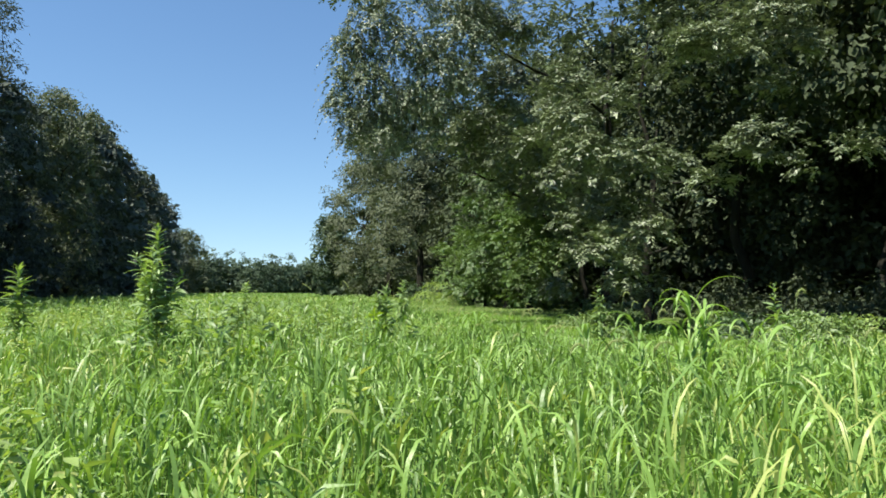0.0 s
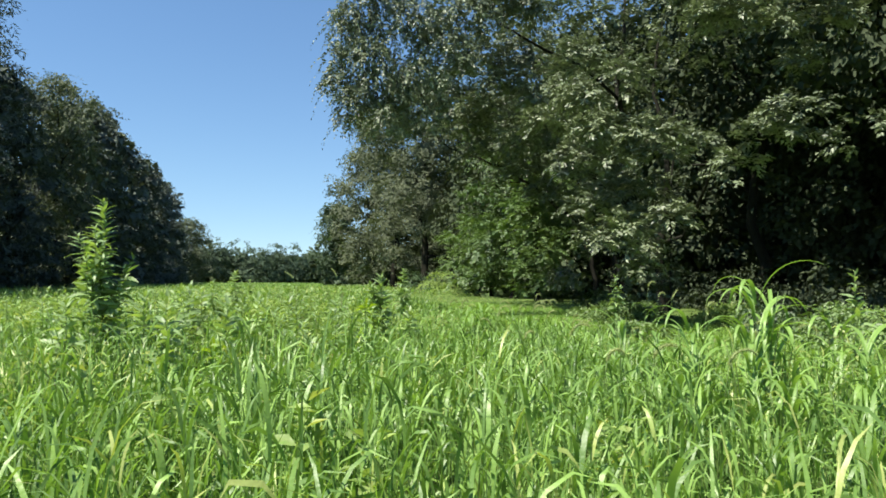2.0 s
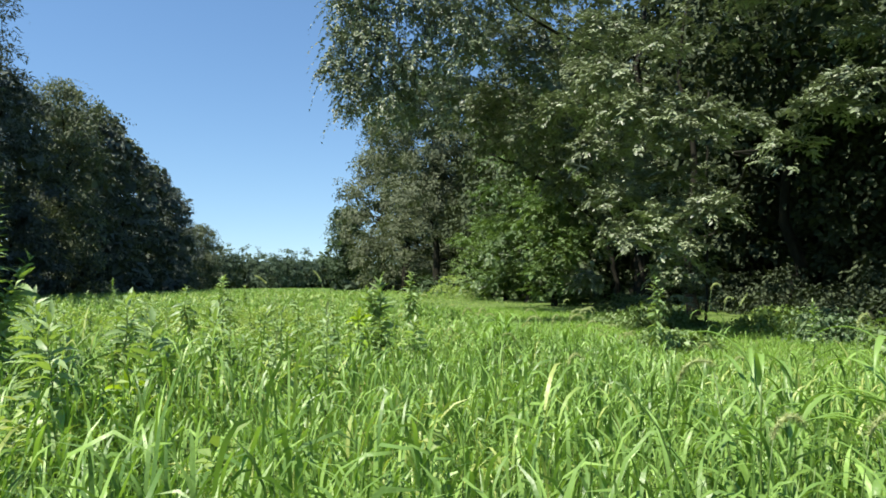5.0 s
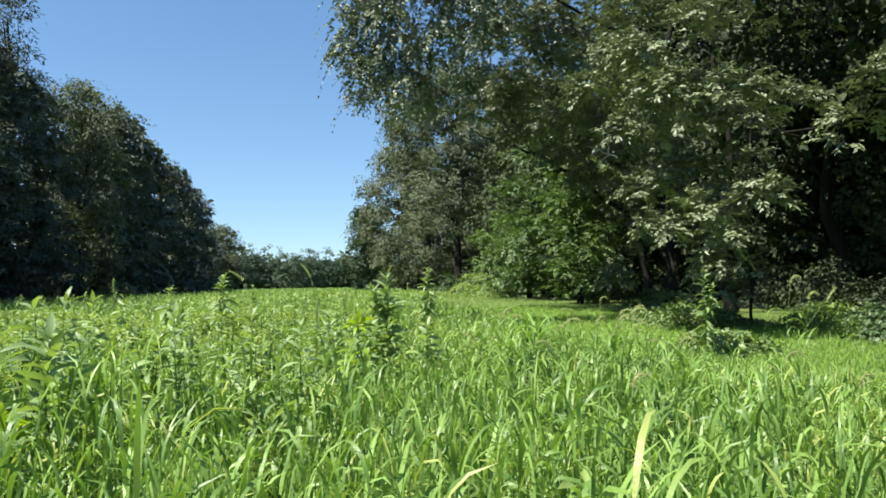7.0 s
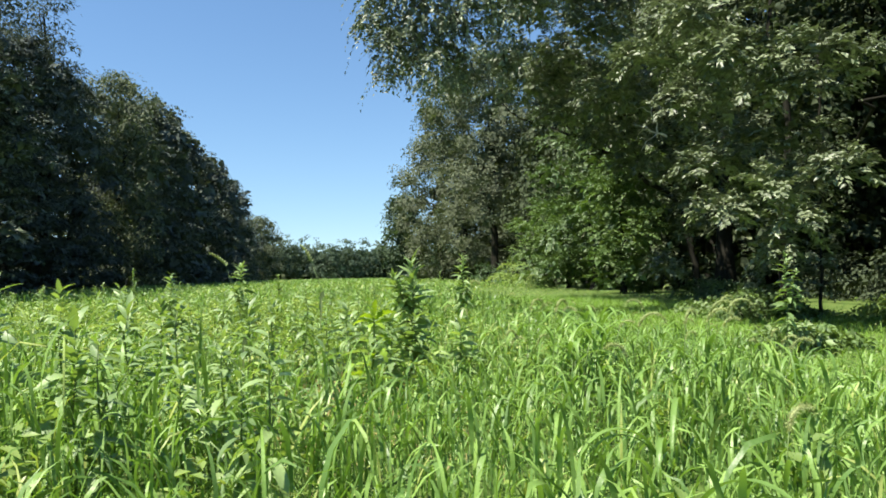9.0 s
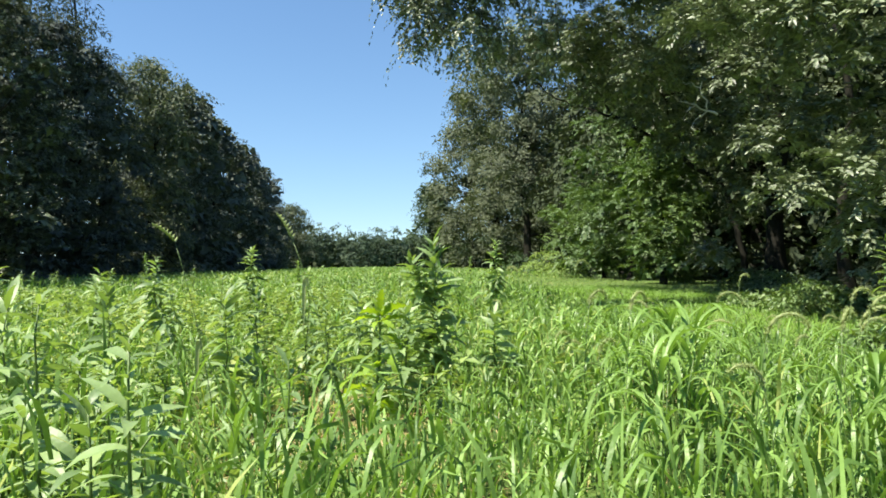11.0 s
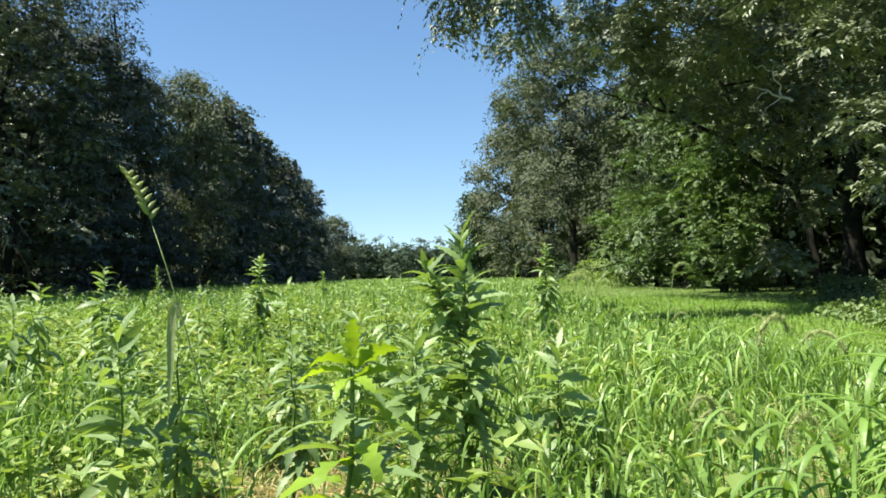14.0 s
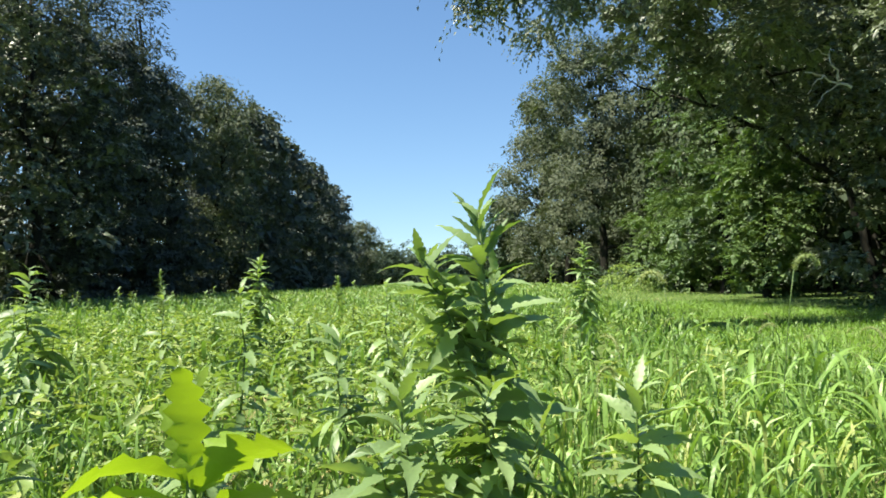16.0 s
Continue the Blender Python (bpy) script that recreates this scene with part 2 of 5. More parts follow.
def crown_leaves(clumps, count, size, rng, droop=0.35, shell=4.0, aspect=0.5, spray=26, wide=2.0, flat_by=0.32, jitter=0.45, out=0.55, cap=0.0, gap=0.0, cell=3.0, ragged=1.0):
    """Leaves in clumps, given as (centre, radii): each clump is a shell of flat leafy sprays that tilt outwards and hang a little."""
    c = np.array([k[0] for k in clumps], float)
    r = np.array([k[1] for k in clumps], float)
    weight = r[:, 0] * r[:, 1] + r[:, 1] * r[:, 2] + r[:, 0] * r[:, 2]
    groups = max(1, count // spray)
    pick = rng.choice(len(c), groups, p=weight / weight.sum())
    d = unit(rng, groups)
    d[:, 2] = np.where(d[:, 2] < -0.3, d[:, 2] * 0.6, d[:, 2])
    d[:, 2] = np.where(rng.random(groups) < cap, np.abs(d[:, 2]), d[:, 2])
    rad = rng.random(groups) ** (1 / shell)
    rag = 0.80 + 0.28 * np.sin(d[:, 0] * 5.1 + pick) * np.sin(d[:, 1] * 4.3 + 2 * pick) + 0.22 * rng.random(groups) ** 3
    rag = 0.92 + (rag - 0.92) * ragged
    mid = c[pick] + d * r[pick] * (rad * rag)[:, None]
    if gap:
        keep = open_gaps(mid, cell, gap)
        mid, d, groups = mid[keep], d[keep], int(keep.sum())
    own = rng.uniform(0.6, 1.35, groups)
    g = np.repeat(np.arange(groups), spray)
    n = len(g)
    off = np.clip(rng.normal(0, 1, (n, 3)), -1.6, 1.6) * np.array([wide, wide, wide * flat_by]) * size * own[g][:, None]
    # a spray lies square to a way between straight up and outwards
    tilt = d[g] * out
    tilt[:, 2] += 1.3 - out
    tilt /= np.linalg.norm(tilt, axis=1, keepdims=True)
    flat = off - tilt * (off * tilt).sum(1, keepdims=True) * 0.65
    flat[:, 2] -= 0.10 * (flat[:, 0] ** 2 + flat[:, 1] ** 2) / (size * wide)
    pos = mid[g] + flat
    axis = flat / (np.linalg.norm(flat, axis=1, keepdims=True) + 1e-6) * 0.6 + d[g] * 0.35 + unit(rng, n) * 0.6
    axis[:, 2] -= droop
    nor = tilt + unit(rng, n) * jitter
    ln = size * rng.uniform(0.6, 1.25, n)
    return leaf_cards(pos, axis, nor, ln, ln * aspect * rng.uniform(0.8, 1.2, n))


def open_gaps(at, cell, share):
    """Which places stay when a share of the foliage is left out in uneven hollows about cell metres wide."""
    k = 2 * math.pi / cell
    a = at @ np.array([[0.62, 0.31, 0.55], [-0.28, 0.66, 0.47], [0.41, -0.52, 0.70]]).T * k
    field = np.sin(a[:, 0]) + np.sin(a[:, 1] + 1.3) + np.sin(a[:, 2] + 4.1) + 0.7 * np.sin(2.3 * a[:, 0] - 1.7 * a[:, 1])
    return field > np.quantile(field, share)


def spray_leaves(clumps, count, leaf, rng, per=12, twig=0.5, gap=0.3, cell=1.6, aspect=0.42, hang=0.35, low=-0.3, shell=3.0, face=0.9):
    """Leafy twigs that grow outwards from the clumps, given as (centre, radii), and hang at their ends: leaves stand off both sides of each twig."""
    c = np.array([k[0] for k in clumps], float)
    r = np.array([k[1] for k in clumps], float)
    weight = r[:, 0] * r[:, 1] + r[:, 1] * r[:, 2] + r[:, 0] * r[:, 2]
    n = max(1, int(count / per / (1 - gap)))
    pick = rng.choice(len(c), n, p=weight / weight.sum())
    d = unit(rng, n)
    d[:, 2] = np.where(d[:, 2] < low, -d[:, 2], d[:, 2])
    at = c[pick] + d * r[pick] * (rng.random(n) ** (1 / shell))[:, None]
    keep = open_gaps(at, cell, gap)
    at, d = at[keep], d[keep]
    n = len(at)
    way = d * 0.8 + unit(rng, n) * 0.5
    way[:, 2] += 0.12
    way /= np.linalg.norm(way, axis=1, keepdims=True)
    side = np.cross(way, [0.0, 0.0, 1.0])
    side /= np.linalg.norm(side, axis=1, keepdims=True) + 1e-6
    ln = twig * rng.uniform(0.5, 1.4, n)
    u = np.tile((np.arange(per) + 0.6) / per, n)
    sign = np.tile(np.where(np.arange(per) % 2, 1.0, -1.0), n)
    g = np.repeat(np.arange(n), per)
    m = n * per
    pos = at[g] + way[g] * (ln[g] * u)[:, None]
    pos[:, 2] -= hang * ln[g] * u ** 2
    pos += rng.normal(0, 0.12 * leaf, (m, 3))
    axis = way[g] * 0.65 + side[g] * (sign * 0.7)[:, None] + unit(rng, m) * 0.35
    axis[:, 2] -= 0.15 + hang * u
    nor = d[g] * 0.45 + unit(rng, m) * 0.45
    nor[:, 2] += face
    size = leaf * rng.uniform(0.65, 1.2, m) * (1.08 - 0.35 * u)
    return leaf_cards(pos, axis, nor, size, size * aspect * rng.uniform(0.8, 1.2, m))


def auto_clumps(height, radius, low, rng, count=26, lean=(0, 0), top=0.35):
    out = []
    for i in range(count):
        s = (i + 0.5) / count
        z = low + (height - low) * (s ** 0.9)
        u = (z - low) / (height - low)
        env = radius * math.sin(math.pi * min(1, 0.2 + 0.72 * u)) ** 0.55
        a = i * 2.4 + rng.uniform(-0.5, 0.5)
        rr = env * rng.uniform(0.5, 0.85)
        k = radius * rng.uniform(0.30, 0.46)
        out.append(((lean[0] * u + math.cos(a) * rr, lean[1] * u + math.sin(a) * rr, min(z, height - k * 0.6)),
                    (k, k * rng.uniform(0.85, 1.15), k * rng.uniform(0.6, 0.85))))
    for i in range(7):
        z = low + (height - low) * (0.2 + 0.1 * i)
        out.append(((lean[0] * 0.5, lean[1] * 0.5, z), (radius * 0.5, radius * 0.5, (height - low) * 0.09)))
    out.append(((lean[0], lean[1], height - radius * 0.3), (radius * 0.4, radius * 0.4, radius * 0.35)))
    return out


def make_tree(place, height, radius, low, seed, count, size, material, label, group="", name="tree", clumps=None, trunk_radius=None,
              lean=(0, 0), limb_every=2, sides=8, extra=None, aspect=0.5, turn=0.0, droop=0.35, core=0, wide=1.8, flat_by=0.32, jitter=0.45, out=0.55, core_size=1.1, cap=0.0, gap=0.0, cell=3.0, ragged=1.0, leafing=None):
    rng = np.random.default_rng(seed)
    root = thing(name, place, label, "tree", group, turn=turn)
    clumps = clumps or auto_clumps(height, radius, low, rng, lean=lean)
    tr = trunk_radius or height * 0.014 + 0.05
    top = np.array([lean[0] * 0.8, lean[1] * 0.8, height * 0.85])
    line = bent((0, 0, -0.1), top, rng, 0.05, 9)
    rad = tr * np.linspace(1, 0.18, 9)
    rad[0] *= 1.45
    v, f = tube(line, rad, sides)
    mesh_object("trunk", v, f, M_BARK, root, smooth=True)
    limbs = []
    for i, (cc, rr) in enumerate(clumps):
        if i % limb_every:
            continue
        z0 = max(0.15 * height, min(cc[2] * 0.72, height * 0.8))
        k = np.interp(z0, line[:, 2], np.arange(9))
        start = np.array([np.interp(z0, line[:, 2], line[:, j]) for j in range(3)])
        pts = bent(start, cc, rng, 0.14, 6, 0.04)
        limbs.append(tube(pts, np.interp(z0, line[:, 2], rad) * 0.5 * np.linspace(1, 0.2, 6), max(4, sides - 2)))
    if extra:
        limbs += extra(rng)
    for v, f in limbs:
        mesh_object("limb", v, f, M_BARK, root, smooth=True)
    if leafing:
        parts = [spray_leaves(clumps, count, size, rng, aspect=aspect, **leafing)]
    else:
        parts = [crown_leaves(clumps, count, size, rng, droop=droop, aspect=aspect, wide=wide, flat_by=flat_by, jitter=jitter, out=out, cap=cap, gap=gap, cell=cell, ragged=ragged)]
    if core:
        inner = [(c, tuple(x * 0.55 for x in r)) for c, r in clumps]
        parts.append(crown_leaves(inner, core * 2, size * core_size, rng, shell=2.0, aspect=0.8, wide=1.5 / core_size, flat_by=0.6))
    v, f = join(parts)
    mesh_object("crown", v, f, material, root)
    return root


# ---- the ground ----
def soft_step(x, a, b):
    t = np.clip((x - a) / (b - a), 0, 1)
    return t * t * (3 - 2 * t)


def swell(x, y):
    """Slow, uneven rolls over the field."""
    return 0.5 + 0.5 * np.sin(x * 0.55 + 1.3 * np.sin(y * 0.31)) * np.sin(y * 0.43 + 0.7 * np.sin(x * 0.37))


def strip(x, y):
    """How far a place lies in the short grass along the wood's edge: 0 to 1."""
    edge = 4.2 + np.maximum(0, 13.0 - y) * 0.7 + 0.5 * np.sin(y * 0.9) + np.maximum(0, y - 24) * 0.06
    return soft_step(x, edge, edge + 1.6) * soft_step(y, 8.5, 11.5) * (1 - soft_step(y, 60, 75))


def sparse(x, y):
    """The thin, weedy ground half way along, with bare patches."""
    a = np.exp(-(((x - 0.1) / 1.5) ** 2 + ((y - 14.3) / 1.9) ** 4))
    b = np.exp(-(((x + 0.4) / 1.8) ** 2 + ((y - 18.4) / 2.0) ** 4)) * 0.55
    c = np.exp(-(((x - 3.4) / 1.0) ** 2 + ((y - 15.4) / 1.2) ** 2)) * 0.7
    return np.clip(np.maximum(np.maximum(a, b), c), 0, 1)


def bare(x, y):
    """The trodden, nearly bare patch beside the weeds."""
    return np.exp(-(((x - 0.12) / 0.42) ** 2 + ((y - 14.9) / 1.2) ** 2) ** 2)


def tall(x, y):
    """Height of the grass in metres."""
    h = 0.80 + 0.20 * (swell(x, y) - 0.5)
    h = h * (1 - 0.66 * strip(x, y)) * (1 - 0.5 * sparse(x, y))
    h = h * (1 - 0.26 * soft_step(x, 2.6, 4.4) * soft_step(y, 8.0, 10.5) * (1 - soft_step(y, 22, 28)))
    return h * (1 - 0.16 * soft_step(y, 11, 15))


def ground():
    xs = np.concatenate([[-3000, -900, -300, -120], np.arange(-60, 61, 1.5), [120, 300, 900, 3000]])
    ys = np.concatenate([[-3000, -900, -200, -60], np.arange(-20, 61, 1.5), np.arange(65, 300, 8), [400, 900, 3000]])
    X, Y = np.meshgrid(xs, ys)
    rng = np.random.default_rng(3)
    Z = rng.normal(0, 0.015, X.shape) * (np.abs(X) < 60) * (Y < 60)
    v = np.stack([X, Y, Z], -1).reshape(-1, 3)
    w = len(xs)
    i = np.arange(len(ys) - 1)[:, None] * w
    j = np.arange(w - 1)[None]
    f = np.stack([i + j, i + j + 1, i + j + w + 1, i + j + w], -1).reshape(-1, 4)
    g = mesh_object("ground", v, [f], M_SOIL, smooth=True)
    tagged(g, "level meadow soil with thatch and low green growth", "ground", kind="structure")


ground()

# ---- trees along the left ----
rngL = np.random.default_rng(5)
row_label = "tall dark broadleaf tree in the shaded row beside the field"
def skirt(radius, seed):
    """Low leafy branches all round, down to the grass."""
    rng = np.random.default_rng(200 + seed)
    return [((math.cos(a) * radius * 0.8, math.sin(a) * radius * 0.8, z), (2.0, 2.0, 1.7)) for z, o in ((1.4, 0), (4.0, 0.4)) for a in (np.arange(8) * 0.785 + o + rng.uniform(-0.2, 0.2, 8))]


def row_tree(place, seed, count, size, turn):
    return make_tree(place, 25, 6.3, 0.2, seed, count, size, M_ROW_HAZE, row_label, "trees of the dark row", core=900 + count // 60, limb_every=11, sides=6, turn=turn,
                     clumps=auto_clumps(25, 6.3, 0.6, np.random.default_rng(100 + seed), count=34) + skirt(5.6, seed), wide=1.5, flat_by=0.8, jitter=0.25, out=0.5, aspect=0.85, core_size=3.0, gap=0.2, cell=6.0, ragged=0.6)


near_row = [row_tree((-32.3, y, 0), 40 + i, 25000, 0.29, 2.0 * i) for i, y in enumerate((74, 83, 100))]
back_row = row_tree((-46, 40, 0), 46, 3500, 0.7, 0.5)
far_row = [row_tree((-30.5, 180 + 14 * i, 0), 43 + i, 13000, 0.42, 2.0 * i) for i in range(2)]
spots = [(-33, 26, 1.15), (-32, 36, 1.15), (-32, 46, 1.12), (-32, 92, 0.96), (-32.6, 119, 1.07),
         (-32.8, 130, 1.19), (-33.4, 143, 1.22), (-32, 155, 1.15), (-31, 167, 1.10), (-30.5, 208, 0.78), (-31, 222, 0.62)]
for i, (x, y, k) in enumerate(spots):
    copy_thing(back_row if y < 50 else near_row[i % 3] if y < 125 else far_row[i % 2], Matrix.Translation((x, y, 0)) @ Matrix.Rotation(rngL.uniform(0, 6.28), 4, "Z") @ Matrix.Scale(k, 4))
# These two get a lighter leaf colour in place of sunlight on their sprays.
for x, y, h, seed in ((-31, 57, 28.5, 63), (-30.5, 68, 27.5, 64)):
    make_tree((x, y, 0), h, 7.2, 0.2, seed, 24000, 0.32, M_NEAR, "tall leafy tree in the shaded row, sunlight on its sprays put into a lighter leaf", "trees of the dark row", limb_every=9, core=900, aspect=0.6, core_size=2.0,
              clumps=auto_clumps(h, 7.2, 0.6, np.random.default_rng(100 + seed), count=40), leafing={"gap": 0.2, "cell": 3.6, "twig": 0.9, "face": 0.5, "hang": 0.5})
make_tree((-30.6, 111, 0), 28.6, 6.6, 0.2, 62, 14000, 0.42, M_GREY, "paler rounded tree among the dark row", "trees of the dark row", limb_every=9, core=400, flat_by=0.85, jitter=0.35, out=0.9, aspect=0.6, core_size=2.6)
make_tree((-29.5, 250, 0), 20.5, 6.6, 0.2, 60, 8000, 0.6, M_GREY, "smaller rounded tree at the far end of the dark row", "trees of the dark row", limb_every=7, core=200, flat_by=0.85, jitter=0.35, out=0.9, aspect=0.6, core_size=2.2)
make_tree((-34, 238, 0), 18, 6.0, 0.2, 61, 5000, 0.75, M_ROW_HAZE, "smaller dark tree near the far end of the row", "trees of the dark row", limb_every=7, core=200, flat_by=0.85, jitter=0.35, out=0.9, aspect=0.6, core_size=2.2)


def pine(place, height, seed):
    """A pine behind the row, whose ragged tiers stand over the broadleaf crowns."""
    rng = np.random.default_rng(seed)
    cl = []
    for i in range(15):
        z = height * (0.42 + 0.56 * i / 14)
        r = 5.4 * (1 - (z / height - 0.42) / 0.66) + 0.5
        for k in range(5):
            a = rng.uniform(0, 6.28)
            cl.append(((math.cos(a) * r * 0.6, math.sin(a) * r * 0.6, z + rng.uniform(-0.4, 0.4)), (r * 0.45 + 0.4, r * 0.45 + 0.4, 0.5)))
    make_tree(place, height, 4, 8, seed, 11000, 0.5, M_ROW_HAZE, "dark pine standing above the row of broadleaf trees", "pines behind the row", clumps=cl, limb_every=9, aspect=0.35, droop=0.1, sides=6)


pine((-32.4, 92, 0), 35.0, 91)
pine((-35.2, 86, 0), 34.5, 92)
pine((-37, 74, 0), 32.0, 93)


# ---- trees along the right ----
def world_clumps(base, rows):
    """Clumps given as x, y, z, half width, half height."""
    return [((x - base[0], y - base[1], z), (w, w, h)) for x, y, z, w, h in rows]


# the great tree whose limb hangs out over the field
B = (16.8, 40.0, 0)
limb_rows = [(2.8, 28.6, 12.3, 1.3, 0.8), (5.2, 29.0, 12.5, 1.5, 0.9), (1.5, 28.4, 12.2, 0.8, 0.7), (0.35, 28.0, 9.0, 0.5, 0.5), (0.8, 28.2, 10.0, 0.9, 0.9), (0.5, 28.0, 8.1, 0.6, 0.7), (1.1, 28.0, 6.9, 0.35, 0.5), (1.7, 28.2, 11.0, 1.2, 1.0), (3.0, 28.4, 10.3, 1.4, 1.1), (1.4, 28.0, 8.9, 0.9, 0.9),
        (2.6, 28.2, 8.1, 0.7, 0.5), (4.2, 28.6, 9.7, 1.2, 0.9), (5.1, 28.8, 10.9, 1.6, 1.1), (1.1, 28.0, 7.6, 0.6, 0.6), (1.8, 28.0, 8.1, 0.8, 0.6), (3.1, 28.0, 8.6, 0.7, 0.6), (4.0, 28.0, 8.3, 0.6, 0.5), (4.7, 28.4, 8.9, 0.9, 0.7),
        (2.7, 28.7, 6.6, 0.4, 0.6), (1.9, 27.4, 6.9, 0.35, 0.5), (2.5, 29.0, 7.5, 0.45, 0.6),
        (0.75, 28.9, 6.9, 0.35, 0.5), (0.05, 28.4, 7.8, 0.35, 0.3), (0.75, 27.6, 7.3, 0.45, 0.6), (2.95, 29.8, 7.3, 0.5, 0.6), (1.6, 30.2, 7.5, 0.5, 0.5), (2.8, 34.5, 8.0, 0.8, 0.7)]
rows = [(6.6, 30.6, 12.4, 1.6, 1.0), (8.6, 31.0, 12.4, 2.0, 1.2),
        (6.7, 33.0, 10.6, 1.6, 1.0), (8.5, 33.0, 9.8, 1.5, 0.9), (9.0, 30.0, 8.5, 0.9, 0.5), (9.3, 28.0, 8.2, 0.8, 0.5), (8.3, 35.0, 9.2, 1.3, 0.8), (9.6, 34.0, 8.1, 1.2, 0.7), (10.7, 33.4, 7.3, 1.0, 0.6),
        (9.8, 36.0, 7.5, 1.1, 0.6), (7.4, 38.0, 9.6, 1.3, 0.7), (6.7, 39.0, 10.5, 1.4, 0.8), (7.3, 42.0, 9.6, 1.2, 0.7), (8.7, 32.0, 7.1, 0.8, 0.5), (11.0, 35.4, 7.7, 1.0, 0.6), (12.7, 35.2, 2.6, 1.0, 0.8),
        (12.9, 34.6, 3.8, 1.0, 0.7), (12.4, 33.6, 5.0, 1.0, 0.6), (12.6, 35.6, 1.4, 1.1, 0.8),
        (12.4, 41.4, 7.4, 1.3, 0.8), (10.4, 42.4, 9.8, 1.5, 0.8), (8.2, 41.4, 11.6, 1.8, 1.0), (7.6, 36.4, 8.6, 1.2, 0.7), (9.0, 37.6, 7.6, 1.2, 0.7), (10.6, 36.8, 6.6, 1.2, 0.7), (11.8, 36.6, 5.6, 1.2, 0.7), (10.8, 31.4, 8.8, 1.0, 0.6),
        (6.0, 30.0, 9.4, 0.9, 0.5), (14.0, 39.2, 5.6, 1.3, 0.8), (11.6, 40.0, 9.0, 1.7, 1.0), (9.6, 40.6, 10.8, 1.8, 1.0), (13.2, 37.0, 6.8, 1.5, 0.9), (10.8, 38.5, 8.6, 1.6, 0.8), (13.6, 38.0, 10.6, 2.0, 1.0),
        (15.0, 38.0, 7.6, 1.6, 0.9), (10.2, 35.0, 11.5, 2.0, 1.2), (12.5, 36.5, 9.0, 1.8, 1.0)]
high_rows = [(12.8, 39.5, 12.0, 2.2, 1.5), (10.8, 41.0, 13.4, 2.4, 1.8), (7.6, 40.0, 13.0, 1.8, 1.4), (15.0, 37.0, 14.6, 2.6, 1.8), (16.0, 36.5, 11.4, 2.4, 1.4), (8.0, 36.0, 13.5, 2.8, 1.8), (13.0, 36.0, 14.0, 3.4, 2.4), (16.0, 36.0, 18.0, 4.5, 2.6),
             (19.0, 34.0, 15.0, 4.0, 2.8), (9.5, 40.5, 14.0, 3.0, 2.2), (13.5, 44.0, 15.0, 4.0, 2.6), (17.5, 43.0, 12.0, 3.6, 2.4)]


def great_limbs(rng):
    lines = [([(-0.6, 0.9, -0.1), (-1.1, 1.0, 2.4), (-1.7, 1.1, 4.4), (-4.1, 2.0, 6.65), (-5.6, 2.5, 7.6), (-6.8, 3.0, 8.15), (-8.3, 3.0, 8.55), (-9.4, 2.6, 9.2), (-10.8, 2.0, 9.25)], 0.17, 0.006),
             ([(-3.2, 1.6, 6.0), (-4.6, 0.4, 8.4), (-6.7, -1.0, 9.15), (-8.8, -2.0, 9.0), (-9.7, -3.0, 9.2), (-11.9, -5.0, 9.1)], 0.045, 0.005),
             ([(-6.0, 2.6, 7.7), (-7.2, 1.8, 9.2), (-8.6, 1.2, 10.2), (-10.4, 0.6, 10.4)], 0.06, 0.01),
             ([(-4.4, 2.1, 6.8), (-5.8, 1.2, 6.7), (-7.0, 0.9, 7.2)], 0.045, 0.008)]
    out = []
    for pts, r0, r1 in lines:
        p = np.array(pts, float)
        s = np.linspace(0, len(p) - 1, 4 * len(p))
        q = np.stack([np.interp(s, np.arange(len(p)), p[:, j]) for j in range(3)], -1)
        q = np.concatenate([q[:1], (q[:-2] + q[1:-1] * 2 + q[2:]) / 4, q[-1:]])
        q[1:-1] += rng.normal(0, 0.09, q[1:-1].shape)
        out.append(tube(q, r1 + (r0 - r1) * np.linspace(1, 0, len(q)) ** 1.25, 8))
    return out


great = make_tree(B, 20, 8, 4, 71, 58000, 0.185, M_NEAR, "great broadleaf tree with a long limb hanging over the field", "trees of the wood edge",
                  clumps=world_clumps(B, rows), trunk_radius=0.42, lean=(1.0, 1.0), limb_every=16, core=2500, core_size=1.3, extra=great_limbs, aspect=0.45, leafing={"gap": 0.46, "cell": 2.1, "face": 0.55, "hang": 0.5})


def hanging_sprays():
    """Thin leafy twigs that hang from the long limb."""
    rng = np.random.default_rng(31)
    pos, ax, nor, twigs = [], [], [], []
    for i in range(170):
        top = np.array([rng.uniform(0.9, 5.8) if i % 2 else rng.uniform(1.1, 3.6), rng.uniform(27.4, 29.4), rng.uniform(7.4, 11.5)]) - B
        ln = rng.uniform(0.5, 1.5)
        a = rng.uniform(0, 6.28)
        end = top + np.array([math.cos(a) * 0.25, math.sin(a) * 0.25, -ln])
        pts = bent(top, end, rng, 0.1, 5)
        twigs.append(tube(pts, [0.012, 0.01, 0.008, 0.006, 0.004], 3))
        for k in range(26):
            s = rng.random()
            pos.append(np.array([np.interp(s * 4, np.arange(5), pts[:, j]) for j in range(3)]) + rng.normal(0, 0.06, 3))
            d = rng.normal(0, 1, 3)
            ax.append([d[0] * 0.7, d[1] * 0.7, -0.7])
            nor.append([d[1], -d[0], 0.6])
    ln = rng.uniform(0.10, 0.19, len(pos))
    v, f = leaf_cards(np.array(pos), np.array(ax), np.array(nor), ln, ln * 0.5)
    mesh_object("hanging_foliage", v, f, M_NEAR, great)
    v, f = join(twigs)
    tagged(mesh_object("hanging_twig", v, f, M_BARK, great), kind="stuff")


